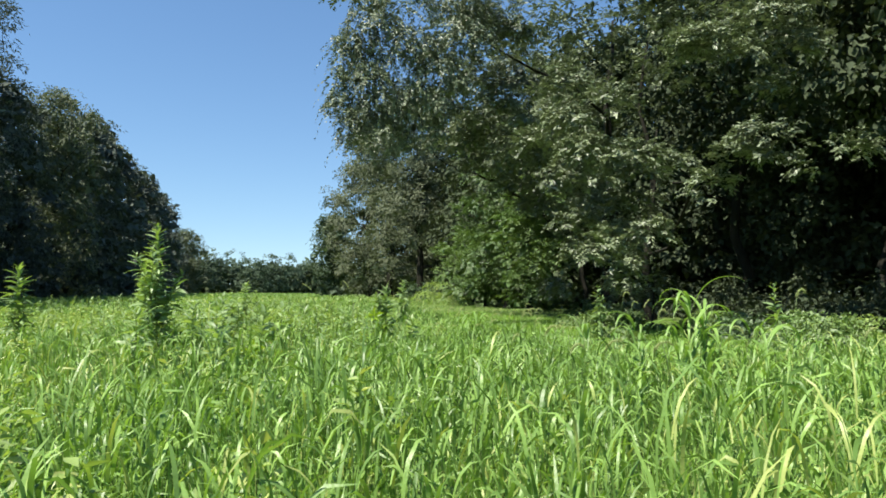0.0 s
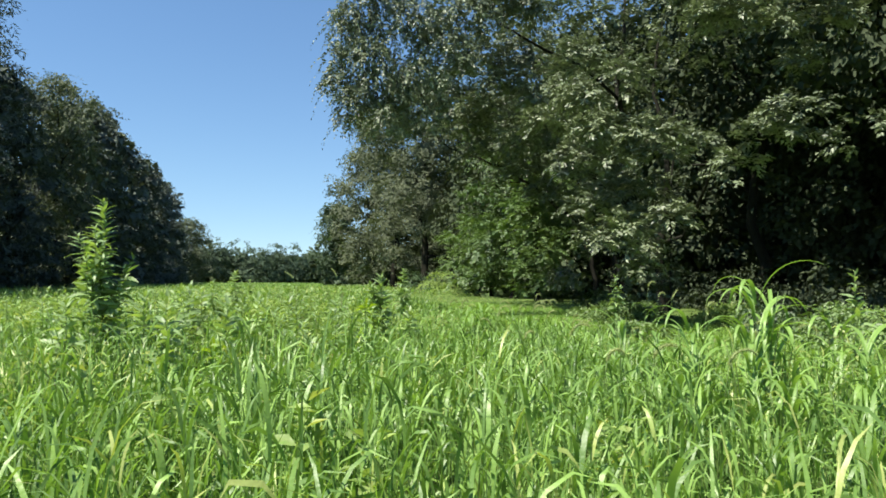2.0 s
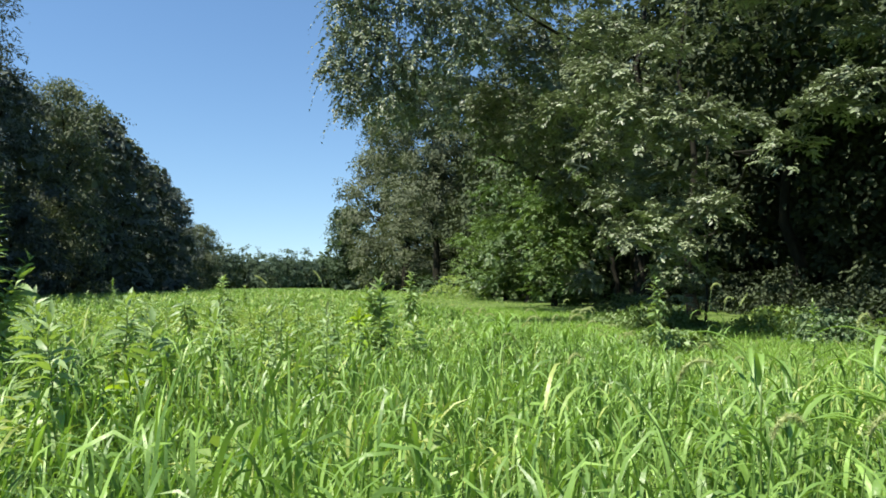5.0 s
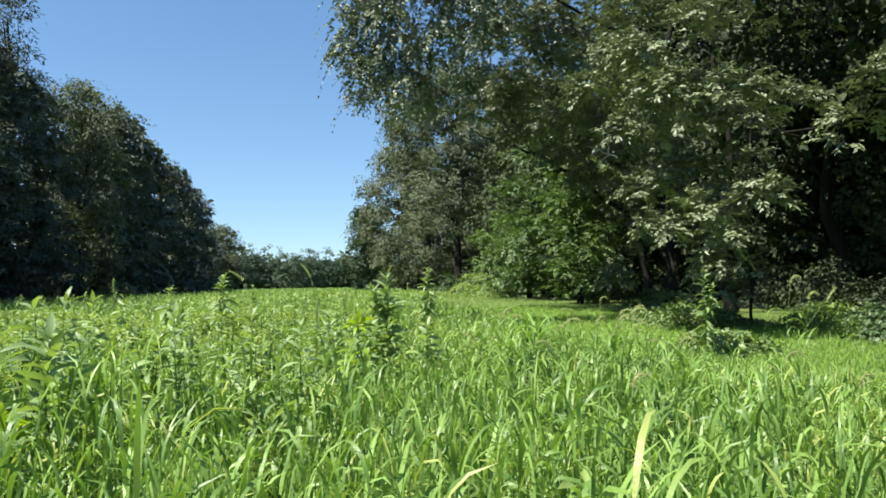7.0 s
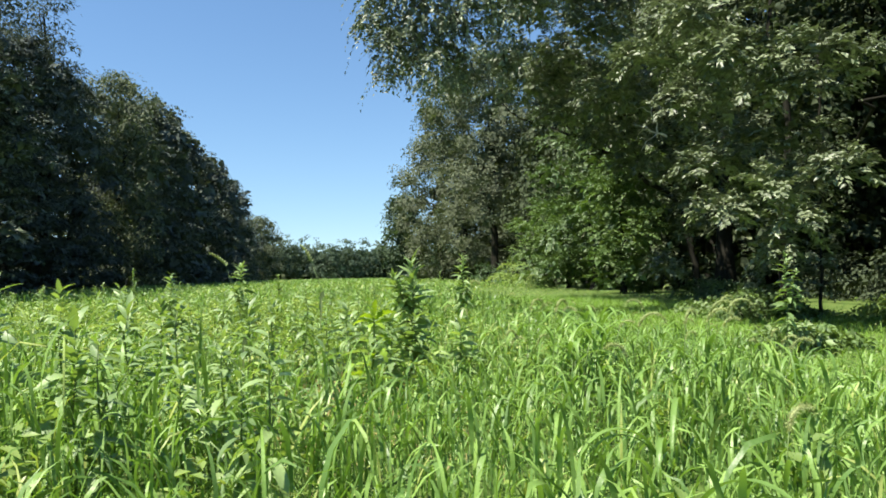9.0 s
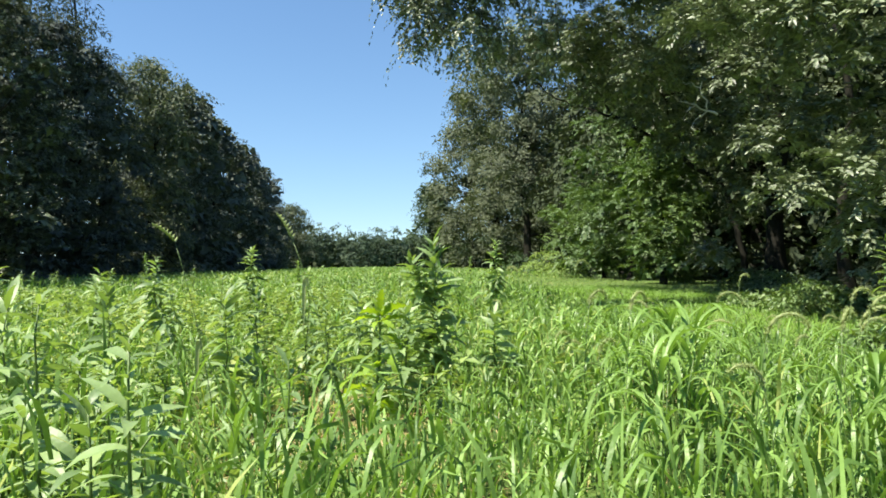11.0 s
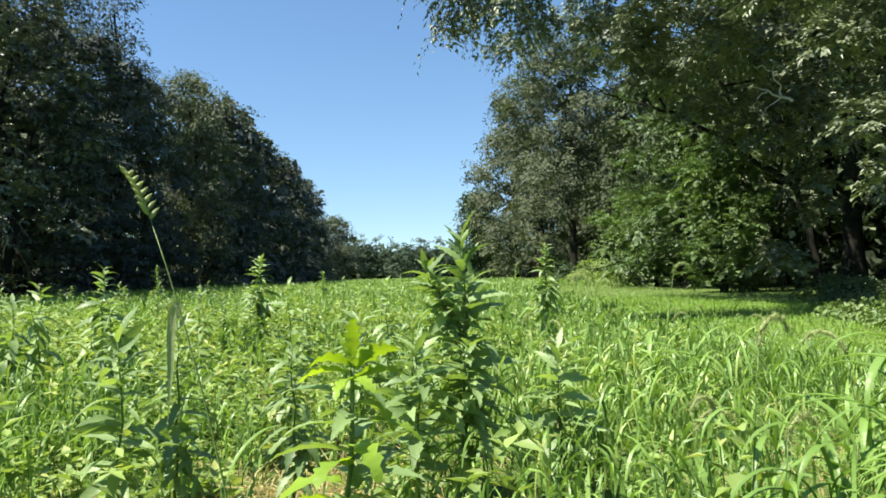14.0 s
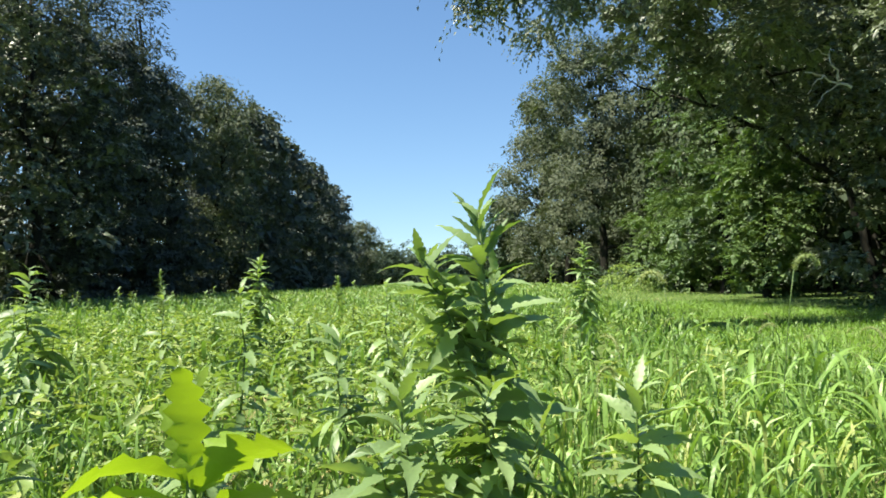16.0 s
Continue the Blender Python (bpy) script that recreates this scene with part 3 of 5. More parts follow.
hanging_sprays()
v, f = spray_leaves([((c[0] + 0.55, c[1], c[2]), (r[0] * 0.85, r[1], r[2] * 0.9)) for c, r in world_clumps(B, limb_rows)], 30000, 0.145, np.random.default_rng(33), twig=0.5, gap=0.16, cell=1.5, hang=1.1, face=0.2, aspect=0.48)
mesh_object("limb_foliage", v, f, M_NEAR, great)
# The five extra clumps are unseen, added to cast shade on the crown below.
v, f = spray_leaves(world_clumps(B, high_rows + [(7, 40, 19.5, 3.6, 2.0), (11, 43, 20.5, 3.6, 2.0), (4, 42, 19.5, 3.4, 1.8), (3, 38.5, 17.2, 3.0, 1.5), (2.6, 41, 18.4, 2.8, 1.4)]),
                    13000, 0.30, np.random.default_rng(32), aspect=0.6, twig=0.9, cell=3.0, gap=0.4)
mesh_object("upper_crown", v, f, M_NEAR, great)


def dead_branch():
    rng = np.random.default_rng(8)
    o = np.array([10.6, 32.2, 5.92]) - B
    lines = [([(0.5, 0, -0.05), (0, 0, 0.05), (-0.6, -0.2, 0.25), (-1.3, -0.6, 0.3)], 0.055), ([(0, 0, 0.05), (-0.05, -0.1, 0.5), (-0.25, -0.1, 0.9), (-0.2, -0.1, 1.25)], 0.04),
             ([(-0.6, -0.2, 0.25), (-1.0, -0.5, -0.1), (-1.25, -0.6, -0.5)], 0.03), ([(-0.25, -0.1, 0.9), (-0.7, -0.2, 1.15), (-1.1, -0.3, 1.1)], 0.022),
             ([(0.0, 0, 0.05), (-0.5, -0.1, -0.3), (-0.75, -0.2, -0.75)], 0.03)]
    parts = []
    for pts, r in lines:
        p = np.array(pts, float)
        s = np.linspace(0, len(p) - 1, 9)
        q = np.stack([np.interp(s, np.arange(len(p)), p[:, j]) for j in range(3)], -1) * 0.78 + rng.normal(0, 0.03, (9, 3)) + o
        parts.append(tube(q, np.linspace(r, r * 0.25, 9) * 0.75, 6))
    v, f = join(parts)
    mesh_object("dead_branch", v, f, M_DEADWOOD, great, "bleached bare dead branch", smooth=True)


dead_branch()

# the nearer tree, whose low sprays hang out over the strip of short grass
N = (16.4, 34.2, 0)
rngN = np.random.default_rng(9)
near = world_clumps(N, [(10.4, 18.7, 4.3, 0.65, 0.3), (10.8, 18.2, 4.9, 0.75, 0.32), (11.2, 17.9, 5.35, 0.8, 0.35), (10.2, 18.8, 3.85, 0.4, 0.3), (12.3, 17.0, 4.55, 0.7, 0.45), (12.9, 16.9, 4.9, 0.7, 0.4),
                        (10.9, 20.9, 8.7, 0.8, 0.35), (11.7, 20.6, 8.9, 0.9, 0.4), (12.4, 20.4, 8.4, 0.6, 0.3), (13.4, 20.6, 7.5, 0.6, 0.25), (14.4, 20.5, 8.9, 0.8, 0.4), (13.3, 20.2, 9.6, 1.0, 0.4),
                        (9.8, 20.0, 4.9, 0.6, 0.3), (9.8, 21.9, 4.9, 0.7, 0.35), (9.0, 20.9, 5.35, 0.8, 0.4), (8.3, 21.9, 4.7, 0.75, 0.4), (8.0, 22.0, 5.6, 0.8, 0.45), (8.7, 24.0, 3.6, 0.6, 0.4), (9.4, 20.5, 3.0, 0.5, 0.4),
                        (8.4, 20.9, 2.75, 0.65, 0.45), (8.9, 21.2, 2.1, 0.5, 0.35), (8.2, 23.4, 3.5, 0.6, 0.4), (8.3, 23.0, 2.5, 0.6, 0.35), (8.0, 22.6, 6.7, 0.9, 0.5), (7.7, 23.2, 7.9, 1.0, 0.5), (8.5, 21.0, 7.0, 0.6, 0.4),
                        (7.8, 25.5, 6.5, 0.9, 0.5), (8.4, 25.0, 5.2, 0.8, 0.4), (8.6, 26.0, 7.6, 1.0, 0.5), (9.4, 24.6, 4.2, 0.8, 0.5), (9.8, 23.6, 3.0, 0.8, 0.6),
                        (9.9, 22.8, 1.7, 0.8, 0.6), (10.3, 25.4, 2.6, 0.9, 0.7), (10.4, 26.4, 4.6, 1.0, 0.6), (10.0, 27.0, 6.2, 1.0, 0.6), (11.2, 25.4, 0.9, 0.8, 0.6), (10.3, 23.4, 4.2, 0.8, 0.5), (10.6, 24.2, 5.6, 0.9, 0.5), (11.5, 24.6, 1.5, 0.22, 1.1), (11.5, 24.6, 3.4, 0.25, 1.0)])


def leaning_stem(rng):
    """A thin stem hung with vine that stands out of the wood before the trunk."""
    q = np.array([(-4.9 + 0.03 * k, -9.6 + 0.02 * k, -0.1 + 0.6 * k) for k in range(13)])
    q[1:] += rng.normal(0, 0.04, (12, 3))
    return [tube(q, np.linspace(0.045, 0.02, 13), 7)]


near_tree = make_tree(N, 16, 5, 3, 72, 40000, 0.18, M_NEAR, "broadleaf tree with low drooping sprays of glossy leaves", "trees of the wood edge", clumps=near, trunk_radius=0.22, limb_every=999, aspect=0.46, extra=leaning_stem,
                      leafing={"gap": 0.36, "cell": 1.5, "twig": 0.42, "face": 0.7})
# High clumps, mostly out of view, added to keep sun off the wood below.
high_part = []
for i in range(60):
    a, z = rngN.uniform(1.7, 4.9), rngN.uniform(9.5, 17.0)
    rr = rngN.uniform(1.0, 6.0)
    high_part.append(((0.6 + math.cos(a) * rr, -7.6 + math.sin(a) * rr, z), (1.3, 1.3, 0.8)))
v, f = spray_leaves(high_part, 9000, 0.26, rngN, twig=0.8, aspect=0.6)
mesh_object("upper_crown", v, f, M_NEAR, near_tree)
# Next two trees are unseen; they block sun from the inside of the wood.
make_tree((19.5, 12.0, 0), 17, 6, 2.5, 73, 7000, 0.28, M_NEAR, "unseen broadleaf tree added at the wood edge for its shade", "trees of the wood edge", aspect=0.8, core=800, limb_every=4)
make_tree((18.5, 4.0, 0), 18, 6, 2.0, 83, 5000, 0.34, M_NEAR, "unseen broadleaf tree added at the near wood edge for its shade", "trees of the wood edge", aspect=0.8, core=800, limb_every=4)
make_tree((15.6, 50.0, 0), 8.8, 2.4, 0.1, 74, 20000, 0.20, M_VINE, "small tree smothered in yellow-green climbing vine", "trees of the wood edge", leafing={"gap": 0.32, "cell": 2.4, "twig": 0.7, "hang": 0.5}, core=500, limb_every=5, flat_by=0.6, jitter=0.5, out=0.8, core_size=2.0, cap=0.7)
make_tree((23.0, 53.5, 0), 22, 6.0, 0.3, 84, 17000, 0.27, M_NEAR, "dark leafy tree at the wood edge", "trees of the wood edge", leafing={"gap": 0.32, "cell": 2.4, "twig": 0.7, "hang": 0.5}, core=500, limb_every=9, flat_by=0.6, jitter=0.5, out=0.8, core_size=2.0, cap=0.7)
make_tree((17.0, 60.0, 0), 14.5, 4.4, 0.2, 75, 24000, 0.26, M_MAPLE, "bright green small tree at the wood edge", "trees of the wood edge", leafing={"gap": 0.32, "cell": 2.4, "twig": 0.7, "hang": 0.5}, core=500, limb_every=5, flat_by=0.6, jitter=0.5, out=0.8, core_size=2.0, cap=0.7)
make_tree((17.4, 68.0, 0), 7.0, 4.3, 0.1, 76, 22000, 0.24, M_VINE, "rounded leafy bush with climbing vine", "trees of the wood edge", leafing={"gap": 0.32, "cell": 2.4, "twig": 0.7, "hang": 0.5}, name="bush", core=400, limb_every=7, flat_by=0.7, jitter=0.4, out=1.0, core_size=2.0)
make_tree((16.9, 98.0, 0), 28.5, 8.6, 3.5, 77, 46000, 0.27, M_GREY, "tall grey-green tree with a bare trunk", "trees of the wood edge", gap=0.25, cell=4.0, core=900, limb_every=9, trunk_radius=0.5, flat_by=0.85, jitter=0.25, out=0.9, aspect=0.75, core_size=2.2)
make_tree((15.0, 114.0, 0), 28, 8.9, 0.5, 78, 34000, 0.31, M_GREY, "tall grey-green broadleaf tree", "trees of the wood edge", gap=0.25, cell=4.0, core=900, limb_every=9, flat_by=0.85, jitter=0.25, out=0.9, aspect=0.75, core_size=2.2)
make_tree((13.6, 129.0, 0), 23.5, 7.6, 0.4, 79, 20000, 0.36, M_GREY, "tall broadleaf tree at the far wood edge", "trees of the wood edge", gap=0.25, cell=4.0, core=800, limb_every=9, flat_by=0.85, jitter=0.25, out=0.9, aspect=0.75, core_size=2.2)
make_tree((8.9, 145.0, 0), 15.4, 4.2, 0.2, 80, 7000, 0.5, M_FAR_HAZE, "small tree ending the wood edge", "trees of the wood edge", core=200, limb_every=6, flat_by=0.85, jitter=0.35, out=0.9, aspect=0.6, core_size=2.2)
make_tree((21.0, 66.0, 0), 22, 6.0, 0.3, 85, 13000, 0.30, M_NEAR, "tall leafy tree behind the bush", "trees of the wood edge", leafing={"gap": 0.32, "cell": 2.4, "twig": 0.7, "hang": 0.5}, core=500, limb_every=9, flat_by=0.6, jitter=0.5, out=0.8, core_size=2.0, cap=0.7)
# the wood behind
wood = make_tree((31, 2, 0), 21, 6.8, 0.2, 81, 8000, 0.46, M_WOOD_SHADE, "tree in the depth of the wood, shade put into its leaf colour", "trees of the deep wood", aspect=0.8, core=900, limb_every=9, sides=6, flat_by=0.7, jitter=0.4, out=0.8, core_size=1.4,
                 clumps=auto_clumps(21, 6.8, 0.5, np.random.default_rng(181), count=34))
# High crowns, some unseen, added as a canopy that darkens the wood's inside.
high = make_tree((23.5, 27, 0), 21, 7.0, 7.0, 86, 8500, 0.40, M_WOOD_SHADE, "tree with a bare trunk, added to shade the depth of the wood, shade-dark leaves", "trees of the deep wood", aspect=0.8, core=900, limb_every=11, sides=6, flat_by=0.7, jitter=0.4, out=0.8, core_size=1.2,
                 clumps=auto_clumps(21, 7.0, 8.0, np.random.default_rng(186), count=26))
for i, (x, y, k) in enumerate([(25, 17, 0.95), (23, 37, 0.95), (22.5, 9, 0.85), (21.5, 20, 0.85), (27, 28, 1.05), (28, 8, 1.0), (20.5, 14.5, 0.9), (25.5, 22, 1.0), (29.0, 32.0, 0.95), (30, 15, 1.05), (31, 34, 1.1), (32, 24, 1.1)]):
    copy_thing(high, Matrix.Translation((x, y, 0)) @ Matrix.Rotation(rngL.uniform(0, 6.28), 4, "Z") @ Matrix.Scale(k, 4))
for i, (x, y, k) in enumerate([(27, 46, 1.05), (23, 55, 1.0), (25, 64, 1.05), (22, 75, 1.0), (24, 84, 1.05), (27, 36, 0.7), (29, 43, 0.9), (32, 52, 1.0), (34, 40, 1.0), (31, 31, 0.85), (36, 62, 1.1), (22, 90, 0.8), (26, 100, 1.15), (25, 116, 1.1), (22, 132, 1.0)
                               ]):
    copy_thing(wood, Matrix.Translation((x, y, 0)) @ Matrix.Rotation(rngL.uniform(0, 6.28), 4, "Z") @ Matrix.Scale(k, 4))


# ---- low growth along the wood ----
def bush(place, radius, height, seed, count, size, material, label, name="bush"):
    rng = np.random.default_rng(seed)
    root = thing(name, place, label, "bush", "brush along the wood")
    cl = []
    for i in range(11):
        a, r = rng.uniform(0, 6.28), radius * rng.random() ** 0.5
        k = radius * rng.uniform(0.25, 0.45)
        cl.append(((math.cos(a) * r, math.sin(a) * r, height * (1 - 0.6 * (r / radius) ** 2) - k * 0.4), (k, k, min(k * 0.8, height * 0.45))))
        cl.append(((math.cos(a) * r, math.sin(a) * r, height * 0.25), (k, k, height * 0.3)))
    v, f = crown_leaves(cl, count, size, rng, aspect=0.6)
    v[:, 2] = np.maximum(v[:, 2], 0.02)
    mesh_object("foliage", v, f, material, root)
    for c, r in cl[::4]:
        v, f = tube(bent((c[0] * 0.3, c[1] * 0.3, -0.05), c, rng, 0.1, 5), np.linspace(0.03, 0.008, 5), 5)
        mesh_object("branch", v, f, M_BARK, root)
    return root


for i, (x, y, r, h) in enumerate([(12.6, 16.6, 1.2, 0.9), (14.2, 14.2, 1.4, 1.1), (11.6, 19.6, 0.9, 0.8), (13.0, 23.5, 1.1, 0.7), (10.9, 25.0, 0.7, 0.5), (14.8, 11.0, 1.5, 1.6), (15.0, 7.5, 1.6, 1.6),
                                  (13.0, 31.5, 1.2, 0.8), (14.6, 37.0, 1.4, 1.0), (10.0, 25.0, 1.0, 0.8), (6.7, 17.7, 0.6, 0.45), (10.4, 14.9, 1.2, 0.95), (11.4, 16.0, 1.1, 0.95), (10.4, 27.6, 0.9, 0.65), (7.4, 18.3, 0.5, 0.4), (14.5, 77.0, 2.4, 2.6), (14.5, 86.0, 2.2, 2.4)]):
    bush((x, y, 0), r, h, 300 + i, 2400, 0.12 if y < 45 else 0.22, M_VINE if x < 11.5 else M_MAPLE if i % 3 else M_HERB, "low bramble and vine tangle at the shaded wood edge", "bramble")


# Added shrubs: dark leaves stand in for deep shade and hide trunk feet.
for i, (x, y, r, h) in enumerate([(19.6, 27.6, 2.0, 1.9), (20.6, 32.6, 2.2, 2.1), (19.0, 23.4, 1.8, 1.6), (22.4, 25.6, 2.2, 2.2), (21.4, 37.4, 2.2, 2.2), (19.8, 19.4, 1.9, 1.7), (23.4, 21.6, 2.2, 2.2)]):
    bush((x, y, 0), r, h, 330 + i, 1800, 0.22, M_WOOD_SHADE, "added shrub inside the wood, shade-dark leaves in place of black shade")


# ---- the far woods ----
def far_woods():
    rng = np.random.default_rng(21)
    clumps = []
    for i in range(50):
        x = -80 + 180 * (i + 0.8 * rng.random()) / 50
        y = 262 + rng.uniform(0, 14) + 26 * soft_step(x, -4, 6)
        h = 14.9 + 1.1 * math.sin(x * 0.19) + rng.uniform(-2.4, 2.2)
        k = rng.uniform(3.4, 5.8)
        # a rounded crown of a few lobes down to the ground
        clumps.append(((x, y, h - k * 0.75), (k, k, k * 0.75)))
        for j in range(5):
            a = rng.uniform(0, 6.28)
            q = k * rng.uniform(0.45, 0.7)
            clumps.append(((x + math.cos(a) * k * 0.7, y + math.sin(a) * k * 0.7, h * rng.uniform(0.45, 0.85) - q * 0.5), (q, q, q * 0.8)))
        clumps.append(((x, y - 3, h * 0.3), (k * 1.1, k * 0.8, h * 0.34)))
    v, f = crown_leaves(clumps, 80000, 0.6, rng, aspect=0.9, shell=7.0, wide=1.0, flat_by=0.9, jitter=0.25, out=0.95, ragged=0.12)
    tagged(mesh_object("far_woods", v, f, M_FAR_HAZE), "green line of woods closing the far end of the field, haze put into its colour", "woods", kind="stuff")


far_woods()


def deep_woods():
    """Thick foliage added as backing behind the first trees on both sides, against sky gaps."""
    rng = np.random.default_rng(22)
    left, right = [], []
    for i in range(70):
        y = 10 + 240 * i / 70 + rng.uniform(-2, 2)
        for z in (2.0, 6.5, 12.0, 17.5):
            k = rng.uniform(3.0, 4.2)
            left.append(((-44 + rng.uniform(-2, 2), y, z), (k, k, k * 0.9)))
    for i in range(52):
        y = -14 + 164 * i / 52 + rng.uniform(-2, 2)
        x = 30 - 5 * soft_step(y, 20, 110) + rng.uniform(-1.5, 1.5)
        for z in (1.2, 4.0, 8.0, 13.0, 17.0):
            k = rng.uniform(2.4, 3.2)
            right.append(((x, y, z), (k, k, k)))
    for (v, f), leaf in ((crown_leaves(left, 10000, 0.9, rng, aspect=0.8, shell=2.5), M_ROW_HAZE), (crown_leaves(right, 34000, 0.5, rng, aspect=0.85, shell=2.0, wide=3.0), M_WOOD_SHADE)):
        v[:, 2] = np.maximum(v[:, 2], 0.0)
        tagged(mesh_object("deep_woods", v, f, leaf), "thick foliage backing added behind the first trees", "woods", kind="stuff")


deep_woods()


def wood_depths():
    """Belts of large shade-dark leaves, added to close sky gaps behind the woods."""
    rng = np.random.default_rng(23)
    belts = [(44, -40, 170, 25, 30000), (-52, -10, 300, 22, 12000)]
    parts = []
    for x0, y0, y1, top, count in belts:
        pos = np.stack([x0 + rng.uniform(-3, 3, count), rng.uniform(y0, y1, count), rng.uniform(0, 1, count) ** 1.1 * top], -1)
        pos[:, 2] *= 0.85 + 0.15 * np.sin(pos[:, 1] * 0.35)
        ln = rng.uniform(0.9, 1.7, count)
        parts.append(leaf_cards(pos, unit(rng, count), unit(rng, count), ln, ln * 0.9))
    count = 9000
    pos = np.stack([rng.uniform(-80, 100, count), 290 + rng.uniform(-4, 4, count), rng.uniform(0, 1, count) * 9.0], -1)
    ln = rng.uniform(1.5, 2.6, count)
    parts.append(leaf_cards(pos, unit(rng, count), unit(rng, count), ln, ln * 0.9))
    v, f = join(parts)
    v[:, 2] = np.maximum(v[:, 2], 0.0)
    tagged(mesh_object("wood_depths", v, f, M_WOOD_SHADE), "added belts of shade-dark leaves closing the sky gaps behind the woods", "woods", kind="stuff")


wood_depths()


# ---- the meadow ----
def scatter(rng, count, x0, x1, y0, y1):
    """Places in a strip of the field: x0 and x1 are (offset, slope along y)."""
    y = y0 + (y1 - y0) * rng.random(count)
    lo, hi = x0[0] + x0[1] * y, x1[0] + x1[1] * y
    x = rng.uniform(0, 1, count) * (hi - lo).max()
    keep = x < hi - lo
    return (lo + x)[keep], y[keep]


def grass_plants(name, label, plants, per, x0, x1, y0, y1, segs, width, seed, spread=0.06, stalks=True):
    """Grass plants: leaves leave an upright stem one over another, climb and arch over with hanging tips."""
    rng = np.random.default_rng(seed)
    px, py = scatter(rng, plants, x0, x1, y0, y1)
    knot = 0.5 + 0.5 * np.sin(3.3 * px + 2 * np.sin(1.9 * py)) * np.sin(2.9 * py + 2 * np.sin(2.3 * px))
    keep = (rng.random(len(px)) > np.maximum(0.8 * sparse(px, py), 0.97 * bare(px, py))) & (rng.random(len(px)) < 0.42 + 0.58 * knot)
    px, py, knot = px[keep], py[keep], knot[keep]
    n = len(px)
    ph = tall(px, py) * (0.55 + 0.47 * rng.random(n)) * (0.88 + 0.28 * knot) * np.where(rng.random(n) < 0.07, 1.18, 1.0)
    lean = np.radians(rng.normal(0, 7, (n, 2)))
    s = np.repeat(strip(px, py), per)
    x, y, h = np.repeat(px, per), np.repeat(py, per), np.repeat(ph, per)
    m = len(x)
    up = (np.tile(np.arange(per), n) + rng.random(m)) / per * 0.86
    lx, ly = np.repeat(lean[:, 0], per), np.repeat(lean[:, 1], per)
    base = np.stack([x + rng.normal(0, spread, m) * (1 - up * 0.6) + lx * h * up, y + rng.normal(0, spread, m) * (1 - up * 0.6) + ly * h * up, h * up - 0.01], -1)
    length = np.clip(h * rng.uniform(0.28, 0.68, m) * (1 - 0.3 * up), 0.07, 0.50)
    azim = rng.uniform(0, 2 * math.pi, m)
    theta0 = np.radians(rng.uniform(66, 92, m))
    curl = np.radians(rng.uniform(15, 235, m)) * (0.3 + 0.7 * rng.random(m))
    # keep the tips from climbing far over the plant
    curl = np.where(up > 0.55, np.maximum(curl, np.radians(65)), curl)
    w = width * rng.uniform(0.5, 1.25, m) * (1 - 0.55 * s)
    v, f = blades(base, length, w, azim, theta0, curl, segs, rng, 0.4, 2.0, 0.9)
    v[:, 2] = np.maximum(v[:, 2], 0.005)
    tagged(mesh_object(name, v, f, M_GRASS), label, "grass", kind="stuff")
    if stalks:
        b2 = np.stack([px, py, np.full(n, -0.01)], -1)
        v, f = blades(b2, ph * 0.95, np.full(n, 0.008), np.arctan2(lean[:, 1], lean[:, 0]), math.pi / 2 - np.hypot(lean[:, 0], lean[:, 1]), np.zeros(n), 2, rng, 1.5)
        tagged(mesh_object("grass_stalk", v, f, M_STEM), "thin green stalks of the tall meadow grass", "grass", kind="stuff")


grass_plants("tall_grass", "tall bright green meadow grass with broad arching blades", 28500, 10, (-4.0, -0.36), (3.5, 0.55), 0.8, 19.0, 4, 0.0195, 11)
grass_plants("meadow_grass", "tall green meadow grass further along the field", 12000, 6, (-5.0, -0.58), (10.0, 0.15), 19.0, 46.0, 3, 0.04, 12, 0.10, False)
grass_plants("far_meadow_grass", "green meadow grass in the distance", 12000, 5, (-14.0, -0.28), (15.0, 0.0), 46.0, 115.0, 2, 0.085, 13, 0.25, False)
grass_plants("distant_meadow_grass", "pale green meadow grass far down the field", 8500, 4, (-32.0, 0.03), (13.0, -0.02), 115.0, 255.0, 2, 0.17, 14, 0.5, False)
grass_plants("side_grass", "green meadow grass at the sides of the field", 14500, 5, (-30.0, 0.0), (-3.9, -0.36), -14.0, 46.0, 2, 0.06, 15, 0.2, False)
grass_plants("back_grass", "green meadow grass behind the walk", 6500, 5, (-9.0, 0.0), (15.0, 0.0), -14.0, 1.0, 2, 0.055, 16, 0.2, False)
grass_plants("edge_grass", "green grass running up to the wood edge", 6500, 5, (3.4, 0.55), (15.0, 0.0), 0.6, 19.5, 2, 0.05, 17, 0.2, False)


